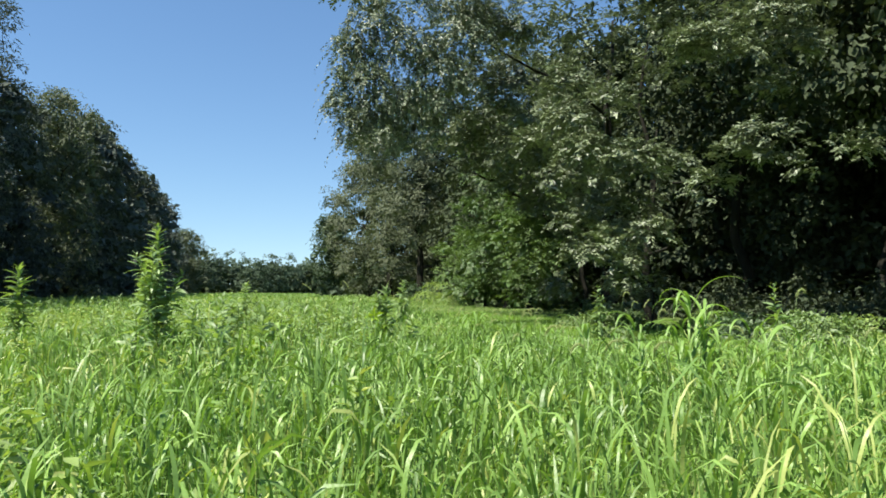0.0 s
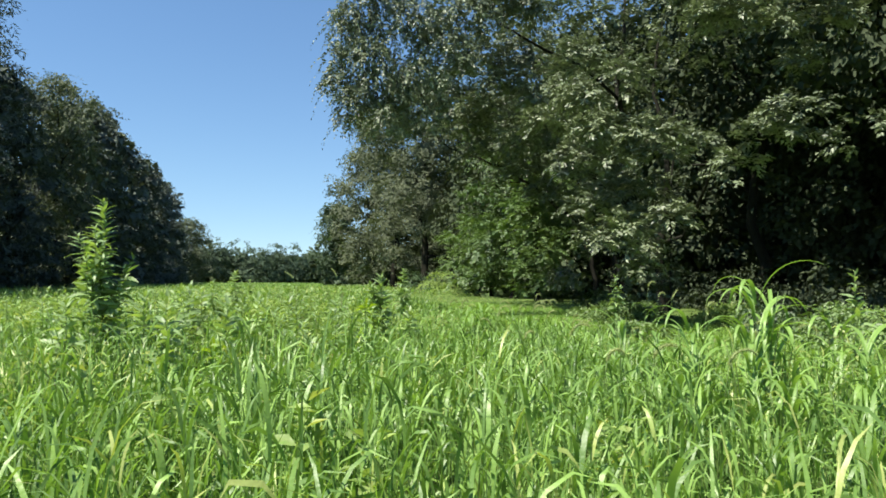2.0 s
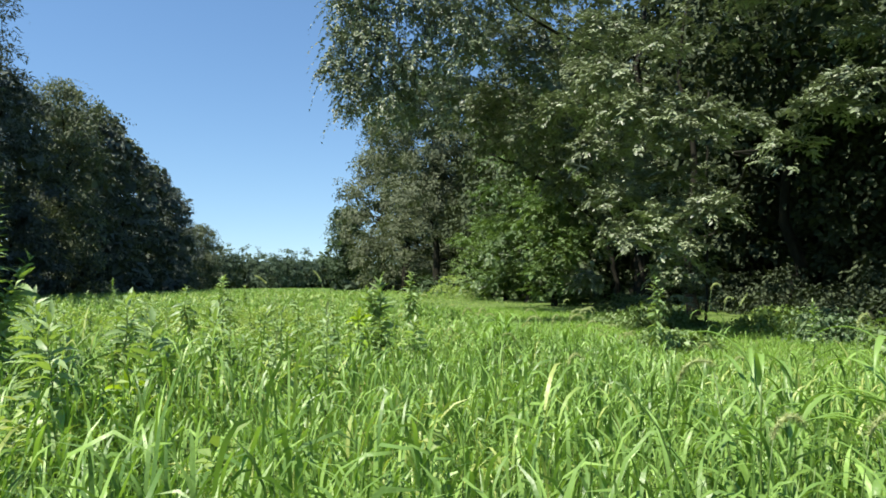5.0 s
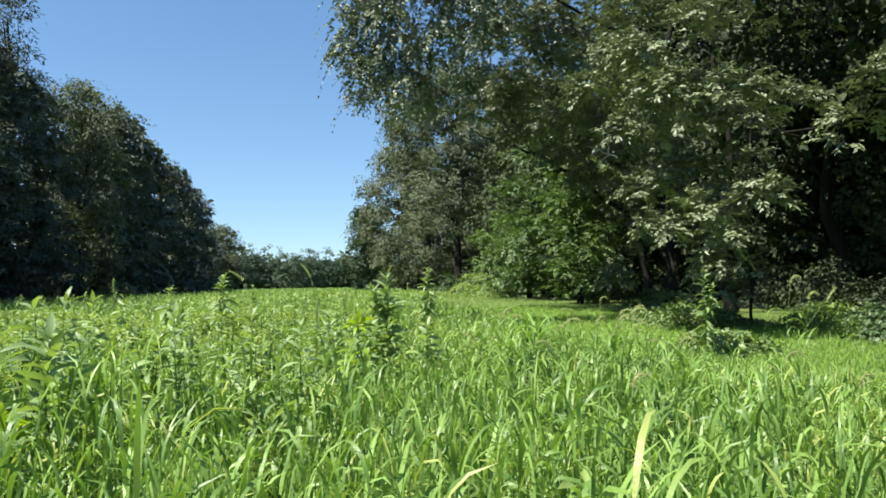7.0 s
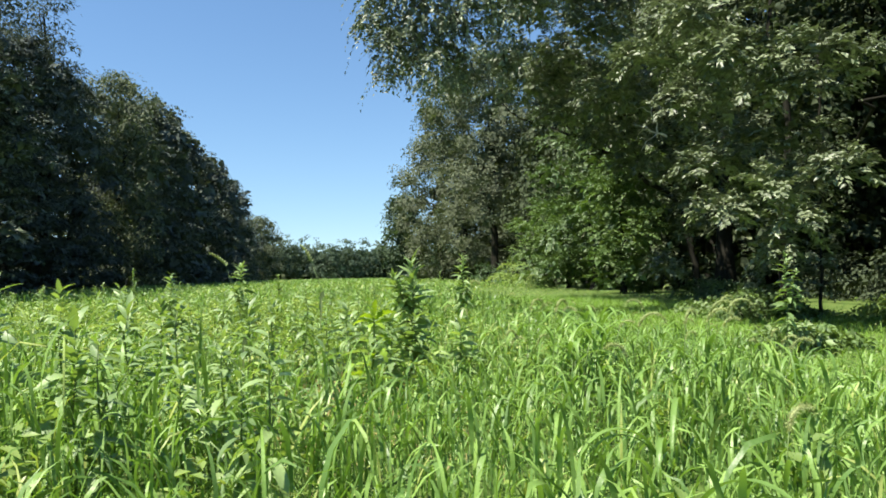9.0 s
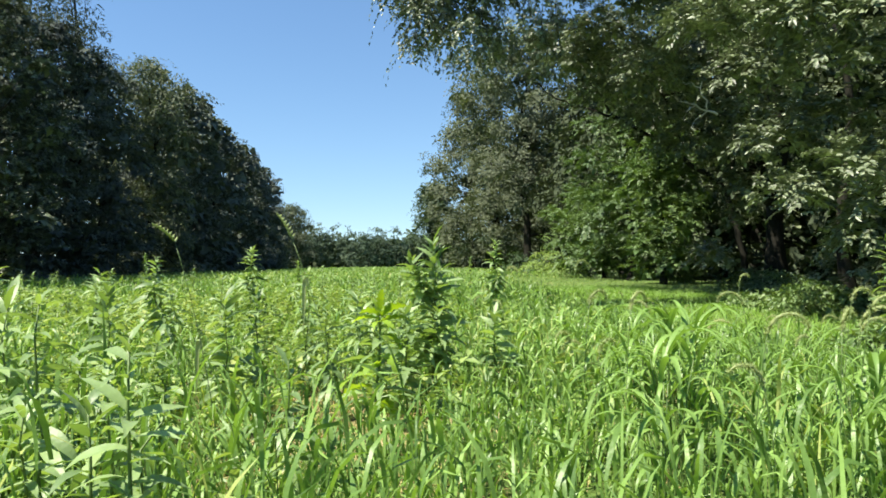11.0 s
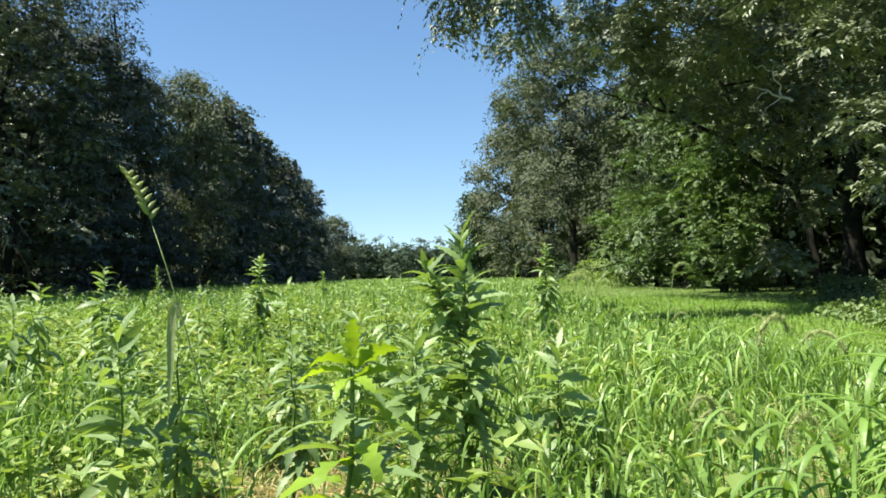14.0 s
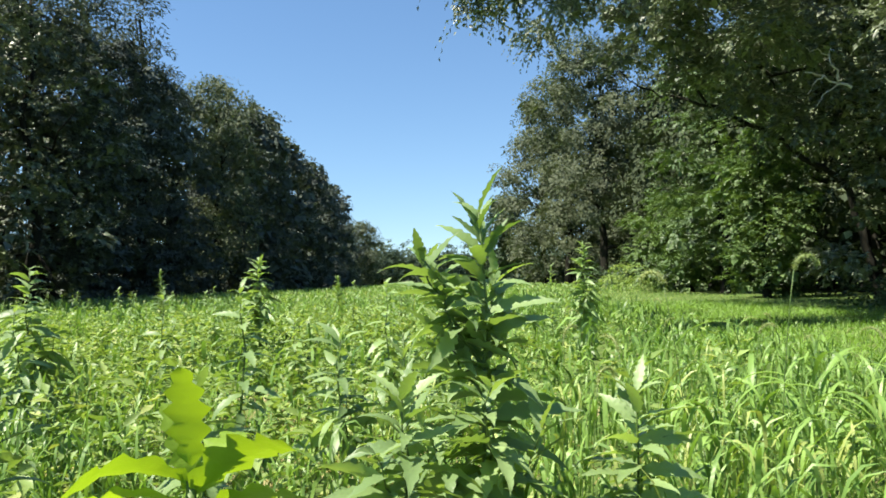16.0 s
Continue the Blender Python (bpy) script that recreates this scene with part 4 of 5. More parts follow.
def low_growth():
    """Short grass of the strip by the wood and the thin patches between the weeds."""
    rng = np.random.default_rng(18)
    x1, y1 = scatter(rng, 38000, (3.5, 0.0), (12.5, 0.0), 9.0, 46.0)
    k = rng.random(len(x1)) < strip(x1, y1)
    x1, y1 = x1[k], y1[k]
    n = len(x1)
    v, f = blades(np.stack([x1, y1, np.zeros(n)], -1), rng.uniform(0.10, 0.30, n), rng.uniform(0.008, 0.02, n), rng.uniform(0, 6.28, n),
                  np.radians(rng.uniform(45, 85, n)), np.radians(rng.uniform(20, 120, n)), 2, rng)
    tagged(mesh_object("short_grass", v, f, M_LAWN), "short bright grass in a strip along the wood", "grass", kind="stuff")
    x2, y2 = scatter(rng, 38000, (-3.5, 0.0), (5.0, 0.0), 11.5, 23.0)
    k = rng.random(len(x2)) < sparse(x2, y2)
    x2, y2 = x2[k], y2[k]
    n = len(x2)
    v, f = blades(np.stack([x2, y2, np.zeros(n)], -1), rng.uniform(0.08, 0.3, n), rng.uniform(0.005, 0.013, n), rng.uniform(0, 6.28, n),
                  np.radians(rng.uniform(15, 75, n)), np.radians(rng.uniform(20, 120, n)), 2, rng)
    x3, y3 = rng.normal(0.12, 0.3, 1800), rng.normal(14.9, 0.8, 1800)
    n = len(x3)
    v3, f3 = blades(np.stack([x3, y3, np.full(n, 0.01)], -1), rng.uniform(0.08, 0.28, n), rng.uniform(0.005, 0.012, n), rng.uniform(0, 6.28, n),
                    np.radians(rng.uniform(0, 14, n)), np.radians(rng.uniform(-5, 20, n)), 2, rng)
    v, f = join([(v, f), (v3, f3)])
    tagged(mesh_object("dry_grass", v, f, M_DRY), "flattened straw-coloured dead grass on thin ground", "grass", kind="stuff")


low_growth()


# ---- broad-leaved weeds ----
def leaf_shape(kind):
    """Outline of a leaf along its length: places and half widths, for a leaf one long and about one wide in all."""
    if kind == "lobed":
        s = np.linspace(0, 1, 21)
        w = 0.135 * np.sin(np.pi * np.clip(s, 0, 1) ** 0.85) ** 0.75 + 0.015
        w = w * np.where(np.arange(21) % 4 == 2, 1.3, np.where(np.arange(21) % 4 == 0, 0.7, 1.0))
    elif kind == "toothed":
        s = np.linspace(0, 1, 13)
        w = 0.135 * np.sin(np.pi * s ** 0.7) ** 0.9
        w = w * np.where(np.arange(13) % 2 == 0, 0.78, 1.12)
    else:
        s = np.linspace(0, 1, 7)
        w = 0.115 * np.sin(np.pi * s ** 0.75)
    w[0], w[-1] = 0.012, 0.0
    return s, w


def leaf_mesh(kind, bend, fold=0.3, wave=0.02, seed=0):
    """Leaf along +x from its stalk, bending down by bend radians, folded up along its rib."""
    rng = np.random.default_rng(seed)
    s, w = leaf_shape(kind)
    th = -bend * s ** 1.2
    ds = np.diff(s, prepend=0)
    cx, cz = np.cumsum(np.cos(th) * ds), np.cumsum(np.sin(th) * ds)
    k = len(s)
    wob = rng.normal(0, wave, (k, 2))
    mid = np.stack([cx, np.zeros(k), cz], -1)
    lf = np.stack([cx, w, cz + w * fold + wob[:, 0]], -1)
    rt = np.stack([cx, -w, cz + w * fold + wob[:, 1]], -1)
    v = np.stack([lf, mid, rt], 1).reshape(-1, 3)
    o = np.arange(k - 1) * 3
    f = np.concatenate([np.stack([o, o + 1, o + 4, o + 3], -1), np.stack([o + 1, o + 2, o + 5, o + 4], -1)])
    return v, [f]


def leaf_data(name, kind, bend, material, fold=0.3, seed=0):
    v, f = leaf_mesh(kind, bend, fold, 0.012, seed)
    ob = mesh_object(name, v, f, material)
    me = ob.data
    bpy.data.objects.remove(ob)
    return me


LANCE = [leaf_data("leaf", "toothed", b, M_WEED, 0.3, i) for i, b in enumerate((0.35, 0.7, 1.1))]
SLIM = [leaf_data("leaf", "plain", b, M_WEED, 0.25, i) for i, b in enumerate((0.4, 0.8, 1.2))]
LOBED = [leaf_data("leaf", "lobed", b, M_LETTUCE, 0.25, i) for i, b in enumerate((0.5, 1.3, 1.9))]


def leaf_at(me, parent, place, azim, rise, size, roll=0.0):
    ob = new("leaf", me)
    ob.parent = parent
    ob.matrix_local = Matrix.Translation(place) @ Matrix.Rotation(azim, 4, "Z") @ Matrix.Rotation(-rise, 4, "Y") @ Matrix.Rotation(roll, 4, "X") @ Matrix.Scale(size, 4)
    return ob


def tall_weed(place, height, seed, label, leaves=60, size=0.16, low=0.15, meshes=LANCE, top_size=0.35, side_stems=0, joined=False, rise=(15, 55), lean=(0.0, 0.0), radius=0.010, group="tall weeds in the meadow", belly=0.35, reach=0.55):
    """A tall weed: an upright ribbed stem, leaves all round it that shorten to the tip, and side stems in the upper half."""
    rng = np.random.default_rng(seed)
    root = thing("tall_weed", place, label, "weed", group)
    lines = [bent((0, 0, -0.03), (lean[0], lean[1], height), rng, 0.03, 9)]
    rads = [np.linspace(radius, radius * 0.25, 9)]
    for k in range(side_stems):
        z = height * rng.uniform(0.22, 0.72)
        a = rng.uniform(0, 6.28)
        ln = height * rng.uniform(0.18, 0.3)
        st = np.array([np.interp(z, lines[0][:, 2], lines[0][:, j]) for j in range(3)])
        lines.append(bent(st, st + np.array([math.cos(a) * ln * reach, math.sin(a) * ln * reach, ln]), rng, 0.1, 6))
        rads.append(np.linspace(radius * 0.5, radius * 0.2, 6))
    stems = []
    for k, (p, r) in enumerate(zip(lines, rads)):
        v, f = tube(p, r, 6)
        stems.append(mesh_object("stem" if k == 0 else "side_stem", v, f, M_STEM, root, smooth=True))
    parts = []
    for k, p in enumerate(lines):
        count = leaves if k == 0 else max(8, leaves // 5)
        for i in range(count):
            s = (i + rng.random()) / count
            u = low + (1 - low) * s if k == 0 else 0.25 + 0.75 * s
            at = np.array([np.interp(u * (len(p) - 1), np.arange(len(p)), p[:, j]) for j in range(3)])
            prof = (1 - abs(s - belly) / (1 - belly) * (1 - top_size)) if s > belly else 0.75 + 0.25 * s / belly
            ln = size * prof * rng.uniform(0.7, 1.2) * (0.75 if k else 1)
            az = i * 2.4 + rng.uniform(-0.5, 0.5)
            ri = radians(rise[0] + (rise[1] - rise[0]) * s ** 1.2 + rng.uniform(-16, 16) + 25 * max(0, s - 0.8) * 3)
            me = meshes[int(rng.integers(len(meshes)))]
            if joined:
                m = Matrix.Translation(at) @ Matrix.Rotation(az, 4, "Z") @ Matrix.Rotation(-ri, 4, "Y") @ Matrix.Rotation(rng.normal(0, 0.3), 4, "X") @ Matrix.Scale(ln, 4)
                lv, lf = leaf_mesh("plain" if meshes is SLIM else "toothed", 0.4 + 0.9 * rng.random(), 0.25, 0.01, int(rng.integers(99)))
                mm = np.array(m)
                parts.append((lv @ mm[:3, :3].T + mm[:3, 3], lf))
            else:
                leaf_at(me, stems[k], at, az, ri, ln, rng.normal(0, 0.5))
    if joined:
        v, f = join(parts)
        mesh_object("foliage", v, f, M_WEED, root)
    return root


W_TALL = "tall green weed with many narrow leaves up its stem"
tall_weed((-2.6, 10.55, 0), 2.22, 501, "very tall leafy green weed standing over the grass", 130, 0.32, 0.25, LANCE, 0.34, 9, rise=(0, 50), radius=0.013)
tall_weed((1.0, 15.3, 0), 1.44, 502, "tall branching weed with toothed leaves in the thin grass", 82, 0.33, 0.06, LANCE, 0.5, 10, rise=(-15, 55), radius=0.013, reach=0.6)
tall_weed((0.72, 15.4, 0), 1.02, 512, "branching weed with toothed leaves beside a taller one", 26, 0.21, 0.25, LANCE, 0.4, 4, rise=(-5, 60))
tall_weed((-2.09, 17.95, 0), 1.37, 503, "leafy weed with drooping leaves in the thin grass", 72, 0.38, 0.12, SLIM, 0.4, 3, rise=(-45, 30))
tall_weed((-2.5, 17.2, 0), 1.12, 515, "leafy weed with drooping leaves in the thin grass", 58, 0.34, 0.12, SLIM, 0.4, 2, rise=(-45, 30))
tall_weed((-1.7, 17.1, 0), 0.95, 516, "leafy weed with drooping leaves in the thin grass", 50, 0.24, 0.12, LANCE, 0.4, 2, rise=(-45, 30))
tall_weed((-2.9, 18.4, 0), 1.2, 517, "leafy weed with drooping leaves in the thin grass", 58, 0.34, 0.12, SLIM, 0.4, 2, rise=(-45, 30))
tall_weed((-2.02, 23.8, 0), 1.56, 504, W_TALL, 130, 0.40, 0.12, SLIM, 0.42, 1, rise=(-35, 35))
tall_weed((2.71, 23.9, 0), 1.68, 505, W_TALL, 130, 0.36, 0.1, SLIM, 0.42, 2, rise=(-35, 35))
tall_weed((6.28, 17.15, 0), 1.46, 506, "tall pale green weed at the edge of the short grass", 64, 0.26, 0.2, SLIM, 0.5, 2, rise=(-15, 45))
tall_weed((-1.91, 30.2, 0), 1.36, 507, W_TALL, 110, 0.28, 0.15, SLIM, 0.5, 0, joined=True)
tall_weed((-6.06, 30.3, 0), 1.6, 508, W_TALL, 110, 0.28, 0.15, SLIM, 0.4, 2, joined=True)
tall_weed((-5.1, 13.5, 0), 1.72, 509, "tall bright leafy weed standing over the grass", 90, 0.36, 0.25, LANCE, 0.55, 4, joined=True, rise=(0, 55))
tall_weed((1.95, 21.4, 0), 1.35, 510, W_TALL, 70, 0.18, 0.2, SLIM, 0.4, 1, joined=True)
tall_weed((6.6, 13.2, 0), 1.12, 513, "leafy weed beside the short grass", 46, 0.16, 0.2, LANCE, 0.45, 2, rise=(5, 45))
tall_weed((3.9, 7.2, 0), 1.46, 514, "leafy weed among the tall grass", 46, 0.2, 0.4, SLIM, 0.5, 1, rise=(10, 50))
for i, (x, y, h) in enumerate([(-1.75, 9.3, 1.05), (-1.25, 10.0, 1.0), (-2.1, 10.2, 1.1), (-1.6, 10.8, 1.15), (-0.9, 11.0, 0.98), (-2.6, 9.2, 1.05), (-1.0, 12.2, 1.0), (-1.9, 12.4, 1.15), (-2.7, 12.0, 1.15), (-0.6, 14.6, 0.9),
                               (-1.3, 14.2, 1.0), (-2.3, 14.6, 1.1), (-3.2, 13.6, 1.15), (0.75, 14.9, 0.8), (1.5, 15.2, 0.75), (0.3, 16.6, 0.85)]):
    tall_weed((x, y, 0), h * 1.1, 640 + i, "broad-leaved green weed among the grass", 46, 0.28, 0.25, LANCE if i % 3 else SLIM, 0.6, 1, rise=(-15, 45))
rngW = np.random.default_rng(77)
for i in range(80):
    y = 10.5 + 30 * rngW.random() ** 1.7
    x = rngW.uniform(-0.45 * (y - 8) - 2.0, 0.3) + 0.08 * (y - 12)
    if math.hypot(x + 2.1, y - 17.9) < 0.5 or math.hypot(x - 1.0, y - 13) < 1.2:
        continue
    tall_weed((x, y, 0), float(rngW.uniform(0.8, 1.22)), 520 + i, "leafy green weed among the grass", 46, 0.23, 0.2, SLIM if i % 2 else LANCE, 0.45, 1, joined=True, rise=(-30, 40))


def lobed_weed(place, height, seed):
    """A wild lettuce: a thick stem and large lobed leaves that spread from its top."""
    rng = np.random.default_rng(seed)
    root = thing("lobed_weed", place, "young weed with large lobed translucent leaves", "weed")
    p = bent((0, 0, -0.03), (0.035, 0.0, height), rng, 0.03, 7)
    v, f = tube(p, np.linspace(0.012, 0.007, 7), 8)
    mesh_object("stem", v, f, M_STEM, root, smooth=True)
    # lower leaves stand out and hang, the youngest rise from the top
    for i in range(24):
        s = (i + 0.5) / 24
        at = np.array([np.interp((0.36 + 0.56 * s) * 6, np.arange(7), p[:, j]) for j in range(3)])
        leaf_at(LANCE[1 + i % 2] if i % 3 else LOBED[1 + i % 2], root, at, i * 2.4 + 0.6, radians(rng.uniform(5, 40)), float(rng.uniform(0.34, 0.44)) * (1 - 0.45 * s), rng.normal(0, 0.3))
    for az, rise, size, roll, bend, drop in ((278, 74, 0.165, 0.1, 0, -0.01), (183, 38, 0.21, 0.7, 2, 0.02), (-4, 46, 0.24, -0.75, 1, 0.03), (172, 26, 0.20, 0.5, 1, 0.05),
                                             (10, 34, 0.22, -0.6, 1, 0.07), (245, 14, 0.16, 0.2, 1, 0.06), (305, 12, 0.16, 0.2, 1, 0.06), (150, 72, 0.13, -0.2, 0, 0.02), (60, 55, 0.15, 0.2, 1, 0.02)):
        leaf_at(LOBED[bend], root, p[6] - np.array([0, 0, drop]), radians(az), radians(rise), size, roll)


lobed_weed((0.53, 13.68, 0), 0.95, 530)
lobed_weed((-1.4, 9.7, 0), 0.66, 531)


def herbs():
    """Low broad-leaved weeds between the grasses, thickest on the thin ground."""
    rng = np.random.default_rng(19)
    pos, ax, nor, ln = [], [], [], []
    xs, ys = scatter(rng, 3300, (-3.0, -0.32), (2.6, 0.08), 3.0, 30.0)
    for x, y in zip(xs, ys):
        left = 1 / (1 + math.exp((x + 0.2) / 0.7))
        late = min(1, max(0.18, (y - 8) / 6))
        if rng.random() > left * late + 0.1 or rng.random() < 0.9 * bare(x, y):
            continue
        h = rng.uniform(0.25, 0.85) * (1 - 0.35 * sparse(x, y))
        k = int(18 + 26 * h)
        for i in range(k):
            s = (i + 1) / k
            a = i * 2.4 + rng.uniform(-0.4, 0.4)
            pos.append((x + rng.normal(0, 0.04), y + rng.normal(0, 0.04), h * s))
            ax.append((math.cos(a), math.sin(a), rng.uniform(-0.1, 0.9)))
            nor.append((rng.normal(0, 0.3), rng.normal(0, 0.3), 1.0))
            ln.append(rng.uniform(0.09, 0.19) * (1.15 - 0.45 * s))
    ln = np.array(ln)
    v, f = leaf_cards(np.array(pos), np.array(ax), np.array(nor), ln, ln * 0.42)
    tagged(mesh_object("low_weed", v, f, M_HERB), "low broad-leaved green weeds between the grasses", "weeds", kind="stuff")


herbs()


# ---- single tall grasses ----
def ribbon(pts, width, up=(0, 0, 1)):
    """A grass leaf along points: two strips folded at the rib."""
    p = np.array(pts, float)
    t = np.gradient(p, axis=0)
    side = np.cross(t, up)
    side /= np.linalg.norm(side, axis=1, keepdims=True) + 1e-9
    n = np.cross(side, t)
    n /= np.linalg.norm(n, axis=1, keepdims=True) + 1e-9
    k = len(p)
    w = width * 0.5 * np.interp(np.linspace(0, 1, k), [0, 0.3, 0.7, 1], [0.5, 1.0, 0.75, 0.02])[:, None]
    v = np.stack([p + side * w + n * w * 0.35, p, p - side * w + n * w * 0.35], 1).reshape(-1, 3)
    o = np.arange(k - 1) * 3
    return v, [np.concatenate([np.stack([o, o + 1, o + 4, o + 3], -1), np.stack([o + 1, o + 2, o + 5, o + 4], -1)])]


def arch(base, azim, length, theta0, curl, n=10):
    s = (np.arange(n) + 0.5) / n
    th = theta0 - curl * s ** 1.3
    d = np.stack([np.cos(th) * math.cos(azim), np.cos(th) * math.sin(azim), np.sin(th)], -1) * length / n
    return np.concatenate([[base], base + np.cumsum(d, 0)])


def fuzzy_head(pts, radius, rng, bristles=420, long=0.017):
    """A foxtail: a plump seed body with fine bristles all round."""
    k = len(pts)
    r = radius * np.interp(np.linspace(0, 1, k), [0, 0.15, 0.7, 1], [0.5, 1.0, 0.8, 0.25])
    parts = [tube(pts, r * 0.62, 6)]
    s = rng.random(bristles) * (k - 1)
    at = np.stack([np.interp(s, np.arange(k), np.array(pts)[:, j]) for j in range(3)], -1)
    d = unit(rng, bristles)
    b = at + d * radius * 0.5
    side = np.cross(d, unit(rng, bristles)) * 0.0016
    tip = b + d * long
    v = np.stack([b - side, b + side, tip], 1).reshape(-1, 3)
    parts.append((v, [np.arange(bristles * 3).reshape(-1, 3)]))
    return join(parts)


def foxtail(place, height, azim, bow, seed, label="green foxtail grass with a nodding bristly seed head", head=0.18, leaves=4, group="foxtails in the meadow", lean=4.0, radius=0.012):
    rng = np.random.default_rng(seed)
    root = thing("foxtail_grass", place, label, "grass", group)
    stem = arch(np.array([0, 0, -0.02]), azim, height, radians(90 - lean * 0.4), radians(lean * 2), 8)
    v, f = tube(stem, np.linspace(0.0035, 0.002, len(stem)), 5)
    mesh_object("stalk", v, f, M_STEM, root, smooth=True)
    hp = arch(stem[-1], azim, head, radians(80 - lean), radians(bow), 9)
    v, f = fuzzy_head(hp, radius, rng)
    mesh_object("seed_head", v, f, M_SEED, root, "bristly pale green seed head")
    for i in range(leaves):
        u = 0.25 + 0.5 * i / max(1, leaves - 1)
        at = np.array([np.interp(u * 8, np.arange(9), stem[:, j]) for j in range(3)])
        v, f = ribbon(arch(at, azim + 1.2 + i * 2.7, rng.uniform(0.25, 0.4), radians(rng.uniform(50, 75)), radians(rng.uniform(70, 160)), 9), rng.uniform(0.016, 0.028))
        mesh_object("leaf", v, f, M_GRASS, root)
    return root


foxtail((3.55, 6.5, 0), 1.36, 0.3, 150, 601)
foxtail((3.1, 7.3, 0), 1.16, 2.6, 150, 602)
foxtail((2.85, 7.8, 0), 1.14, 0.4, 150, 603)
foxtail((4.65, 12.55, 0), 1.32, 0.2, 140, 604)
foxtail((4.75, 12.4, 0), 1.16, 0.2, 150, 605)
foxtail((4.55, 12.5, 0), 1.30, 0.1, 15, 606, "green foxtail grass leaning over with an upright seed head", lean=22)
foxtail((2.33, 16.15, 0), 1.24, 0.1, 165, 607, head=0.17, radius=0.012)
foxtail((1.98, 16.25, 0), 1.19, 2.8, 165, 608, head=0.15, radius=0.012)
foxtail((4.3, 16.8, 0), 1.06, 0.3, 150, 609)
foxtail((2.9, 13.4, 0), 1.0, 2.9, 160, 610, head=0.22)
foxtail((3.3, 13.2, 0), 1.02, 0.2, 160, 611, head=0.22)
foxtail((2.5, 14.0, 0), 0.92, 2.5, 160, 612, head=0.22)
rngF = np.random.default_rng(88)
for i in range(46):
    y = float(rngF.uniform(3.5, 25))
    x = float(rngF.uniform(0.6, 3.2 + 0.12 * y)) + 0.05 * y
    foxtail((x, y, 0), float(tall(np.array([x]), np.array([y]))[0] * rngF.uniform(1.05, 1.3)), float(rngF.uniform(-1.0, 1.0) + (3.14 if i % 3 == 0 else 0)), float(rngF.uniform(100, 165)), 620 + i, leaves=2)


def grass_clump(place, height, blades_count, width, seed, label, reach=0.7, tilt=0.0):
    """A clump of coarse grass: stems with long broad leaves that arch out and hang."""
    rng = np.random.default_rng(seed)
    root = thing("grass_clump", place, label, "grass", "coarse grass clumps")
    for k in range(3):
        a = rng.uniform(0, 6.28)
        pts = arch(np.array([0.04 * math.cos(a), 0.04 * math.sin(a), -0.02]), a, height * rng.uniform(0.6, 0.8), radians(86), radians(8), 6)
        v, f = tube(pts, np.linspace(0.005, 0.003, 7), 5)
        mesh_object("stalk", v, f, M_STEM, root, smooth=True)
    for i in range(blades_count):
        a = rng.uniform(0, 6.28)
        z = height * (0.28 + 0.50 * (i / blades_count))
        b = np.array([math.cos(a) * 0.07 * rng.random(), math.sin(a) * 0.07 * rng.random(), z])
        ln = reach * rng.uniform(0.7, 1.15)
        v, f = ribbon(arch(b, a, ln, radians(rng.uniform(60, 80)), radians(rng.uniform(110, 200)), 12), width * 0.8 * rng.uniform(0.6, 1.15))
        v[:, 2] = np.maximum(v[:, 2], 0.01)
        mesh_object("blade", v, f, M_GRASS, root)
    return root


C_LABEL = "clump of coarse grass with long broad arching leaves"
grass_clump((2.75, 6.85, 0), 1.66, 26, 0.05, 701, C_LABEL, 0.62)
grass_clump((2.95, 6.95, 0), 1.5, 18, 0.05, 715, C_LABEL, 0.6)
grass_clump((3.35, 6.75, 0), 1.35, 18, 0.040, 712, C_LABEL, 0.55)
grass_clump((2.9, 5.9, 0), 1.25, 18, 0.042, 713, C_LABEL, 0.55)
grass_clump((2.35, 7.6, 0), 1.12, 18, 0.040, 714, C_LABEL, 0.5)
grass_clump((2.05, 6.5, 0), 1.42, 18, 0.040, 702, C_LABEL, 0.5)
grass_clump((2.3, 6.2, 0), 1.3, 18, 0.042, 703, C_LABEL, 0.5)
grass_clump((1.75, 7.0, 0), 1.3, 16, 0.040, 704, C_LABEL, 0.5)
grass_clump((1.55, 9.9, 0), 0.86, 12, 0.040, 705, C_LABEL, 0.5)
grass_clump((2.15, 12.6, 0), 1.2, 20, 0.042, 706, C_LABEL, 0.55)
grass_clump((2.4, 13.5, 0), 1.12, 20, 0.042, 707, C_LABEL, 0.55)
grass_clump((4.0, 16.0, 0), 0.72, 12, 0.038, 708, C_LABEL, 0.5)
grass_clump((3.2, 8.4, 0), 1.0, 14, 0.038, 709, C_LABEL, 0.5)
grass_clump((3.4, 5.6, 0), 0.98, 14, 0.040, 710, C_LABEL, 0.5)
grass_clump((1.3, 9.2, 0), 0.8, 10, 0.042, 711, C_LABEL, 0.5)


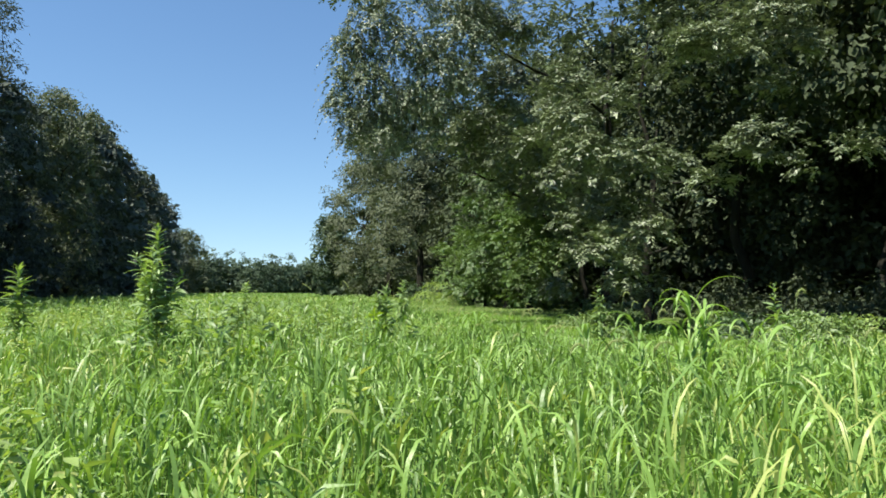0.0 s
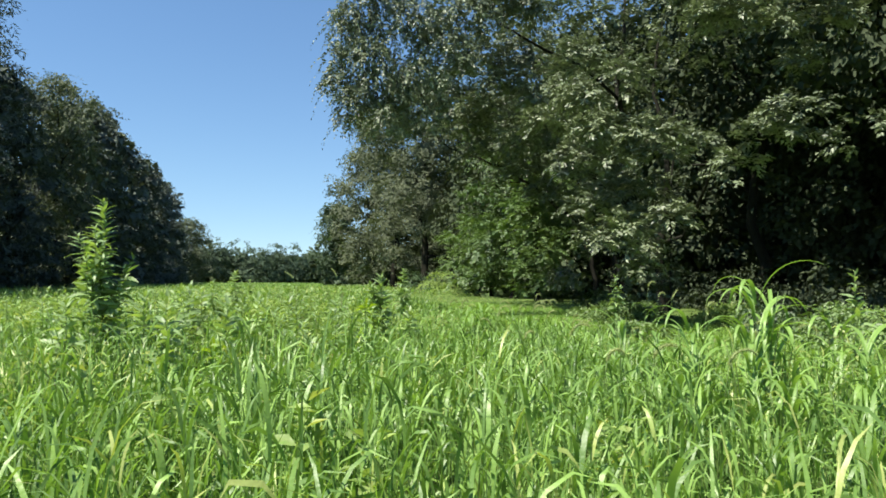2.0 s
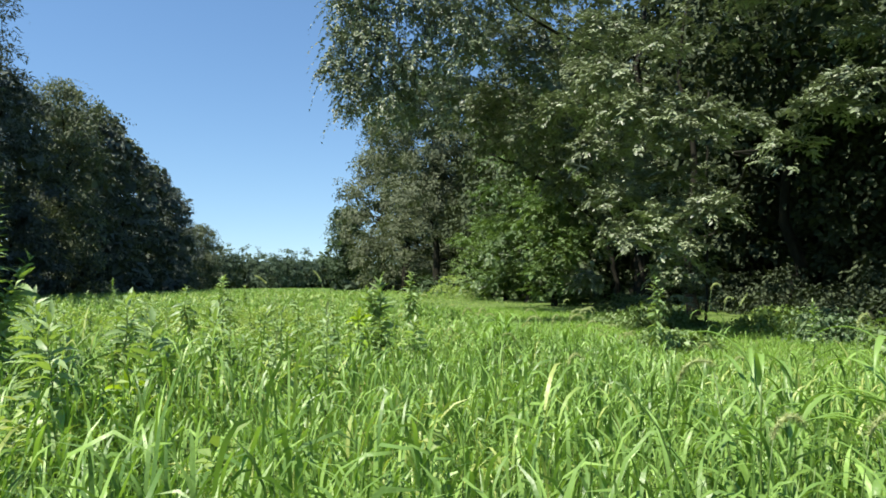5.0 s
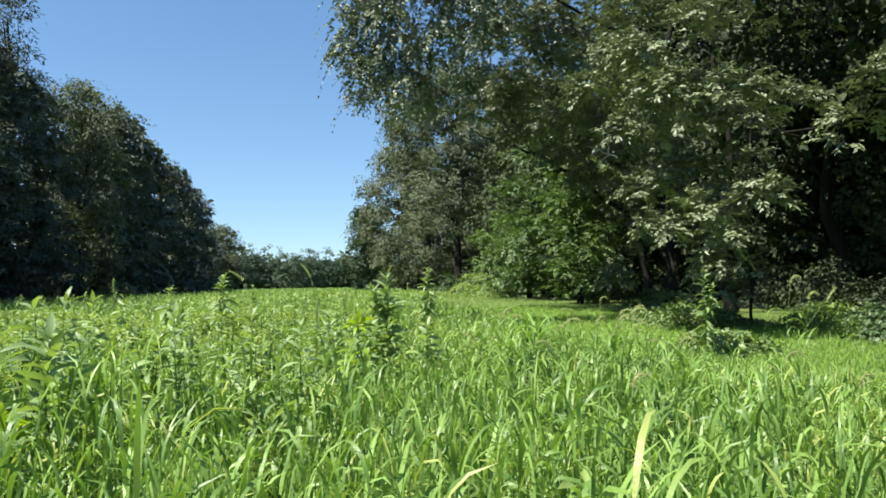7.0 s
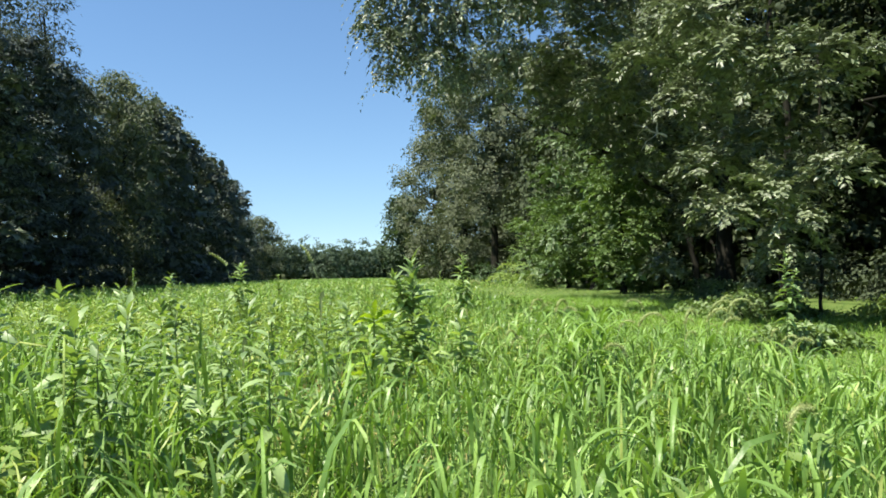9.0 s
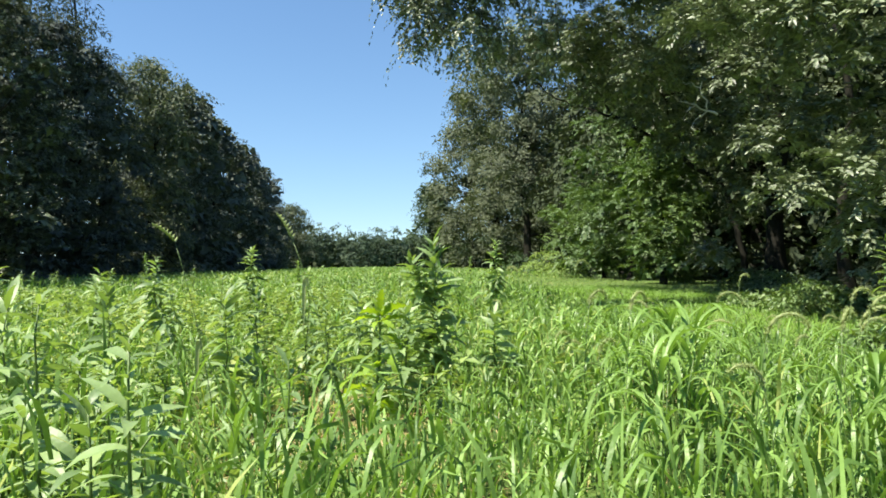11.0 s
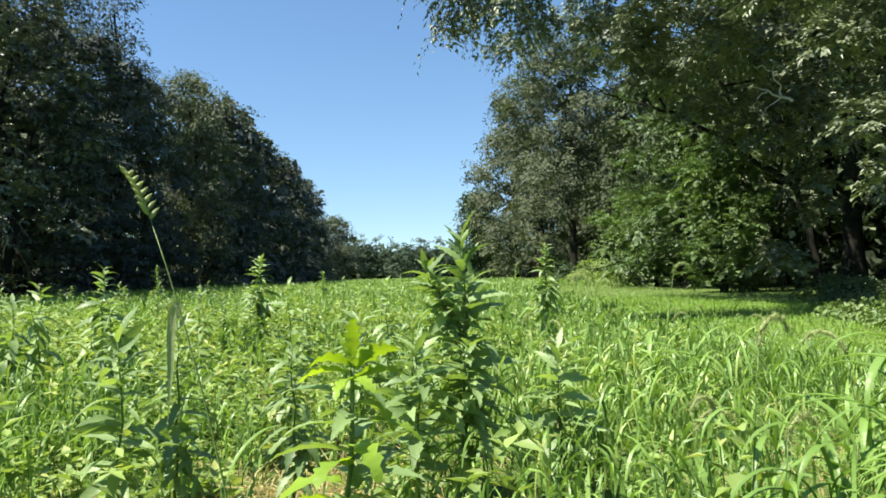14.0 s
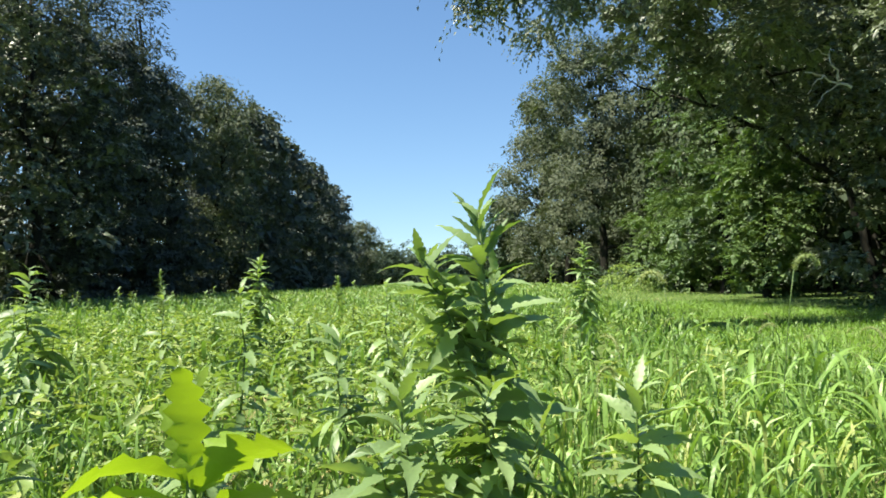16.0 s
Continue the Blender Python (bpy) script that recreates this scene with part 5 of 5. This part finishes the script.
rngD = np.random.default_rng(90)
for i in range(9):
    grass_clump((float(rngD.uniform(1.75, 2.75)), float(rngD.uniform(11.7, 13.7)), 0), float(rngD.uniform(0.95, 1.2)), 15, 0.036, 750 + i, C_LABEL, 0.45)
for i in range(7):
    foxtail((float(rngD.uniform(1.75, 2.75)), float(rngD.uniform(11.7, 13.7)), 0), float(rngD.uniform(0.95, 1.1)), float(rngD.uniform(-0.8, 0.8)), 160, 780 + i, head=0.24, radius=0.014)
rngC = np.random.default_rng(89)
for i in range(26):
    x, y = (rngC.uniform(1.7, 4.0), rngC.uniform(4.6, 8.6)) if i < 12 else (rngC.uniform(1.8, 3.6), rngC.uniform(11.6, 17.0))
    grass_clump((float(x), float(y), 0), float(rngC.uniform(0.85, 1.1) if i < 12 else rngC.uniform(0.7, 0.92)), 12, 0.038, 720 + i, C_LABEL, 0.5)


def panicle(place, height, azim, lean, seed, blade, nod=20):
    """A tall flowering grass: a thin stalk and a head of short alternate spikes."""
    rng = np.random.default_rng(seed)
    root = thing("flowering_grass", place, "tall flowering grass with a pale spiked seed head", "grass", "flowering grasses")
    stem = arch(np.array([0, 0, -0.02]), azim, height, radians(90 - lean * 0.5), radians(lean), 10)
    v, f = tube(stem, np.linspace(0.004, 0.0018, 11), 5)
    mesh_object("stalk", v, f, M_STEM, root, smooth=True)
    axis = arch(stem[-1], azim, 0.17, radians(90 - nod), radians(25), 9)
    v, f = tube(axis, np.linspace(0.0018, 0.0008, 10), 4)
    axis_ob = mesh_object("head_axis", v, f, M_SEED, root)
    for i in range(14):
        s = i / 14 * 9
        at = np.array([np.interp(s, np.arange(10), axis[:, j]) for j in range(3)])
        sd = 1 if i % 2 else -1
        a = azim + sd * 1.5
        ln = 0.05 * (1 - 0.5 * i / 14)
        pts = arch(at, a, ln, radians(50), radians(20), 5)
        v, f = tube(pts, [0.004, 0.007, 0.008, 0.006, 0.004, 0.001], 5)
        mesh_object("spike", v, f, M_SEED, axis_ob)
    at = np.array([np.interp(blade / height * 10, np.arange(11), stem[:, j]) for j in range(3)])
    fold = np.array([(0, 0, -0.03), (0.001, 0, 0.0), (-0.005, 0, 0.014), (-0.014, 0, 0.008), (-0.018, 0, -0.02), (-0.020, -0.005, -0.08), (-0.020, -0.01, -0.15), (-0.022, -0.015, -0.22), (-0.026, -0.02, -0.30)])
    v, f = ribbon(at + fold, 0.026, (0.25, -1, 0))
    mesh_object("leaf", v, f, M_SEED, root, "pale folded leaf blade hanging by the stalk")
    for i in range(2):
        at = stem[3 + 2 * i]
        v, f = ribbon(arch(at, azim + 2.0 + i * 2.5, 0.35, radians(65), radians(120), 9), 0.014)
        mesh_object("leaf", v, f, M_GRASS, root)


panicle((-0.28, 13.05, 0), 1.44, 2.9, 12, 751, 0.86, 44)
panicle((0.425, 13.0, 0), 1.48, 2.7, 16, 752, 1.22, 24)
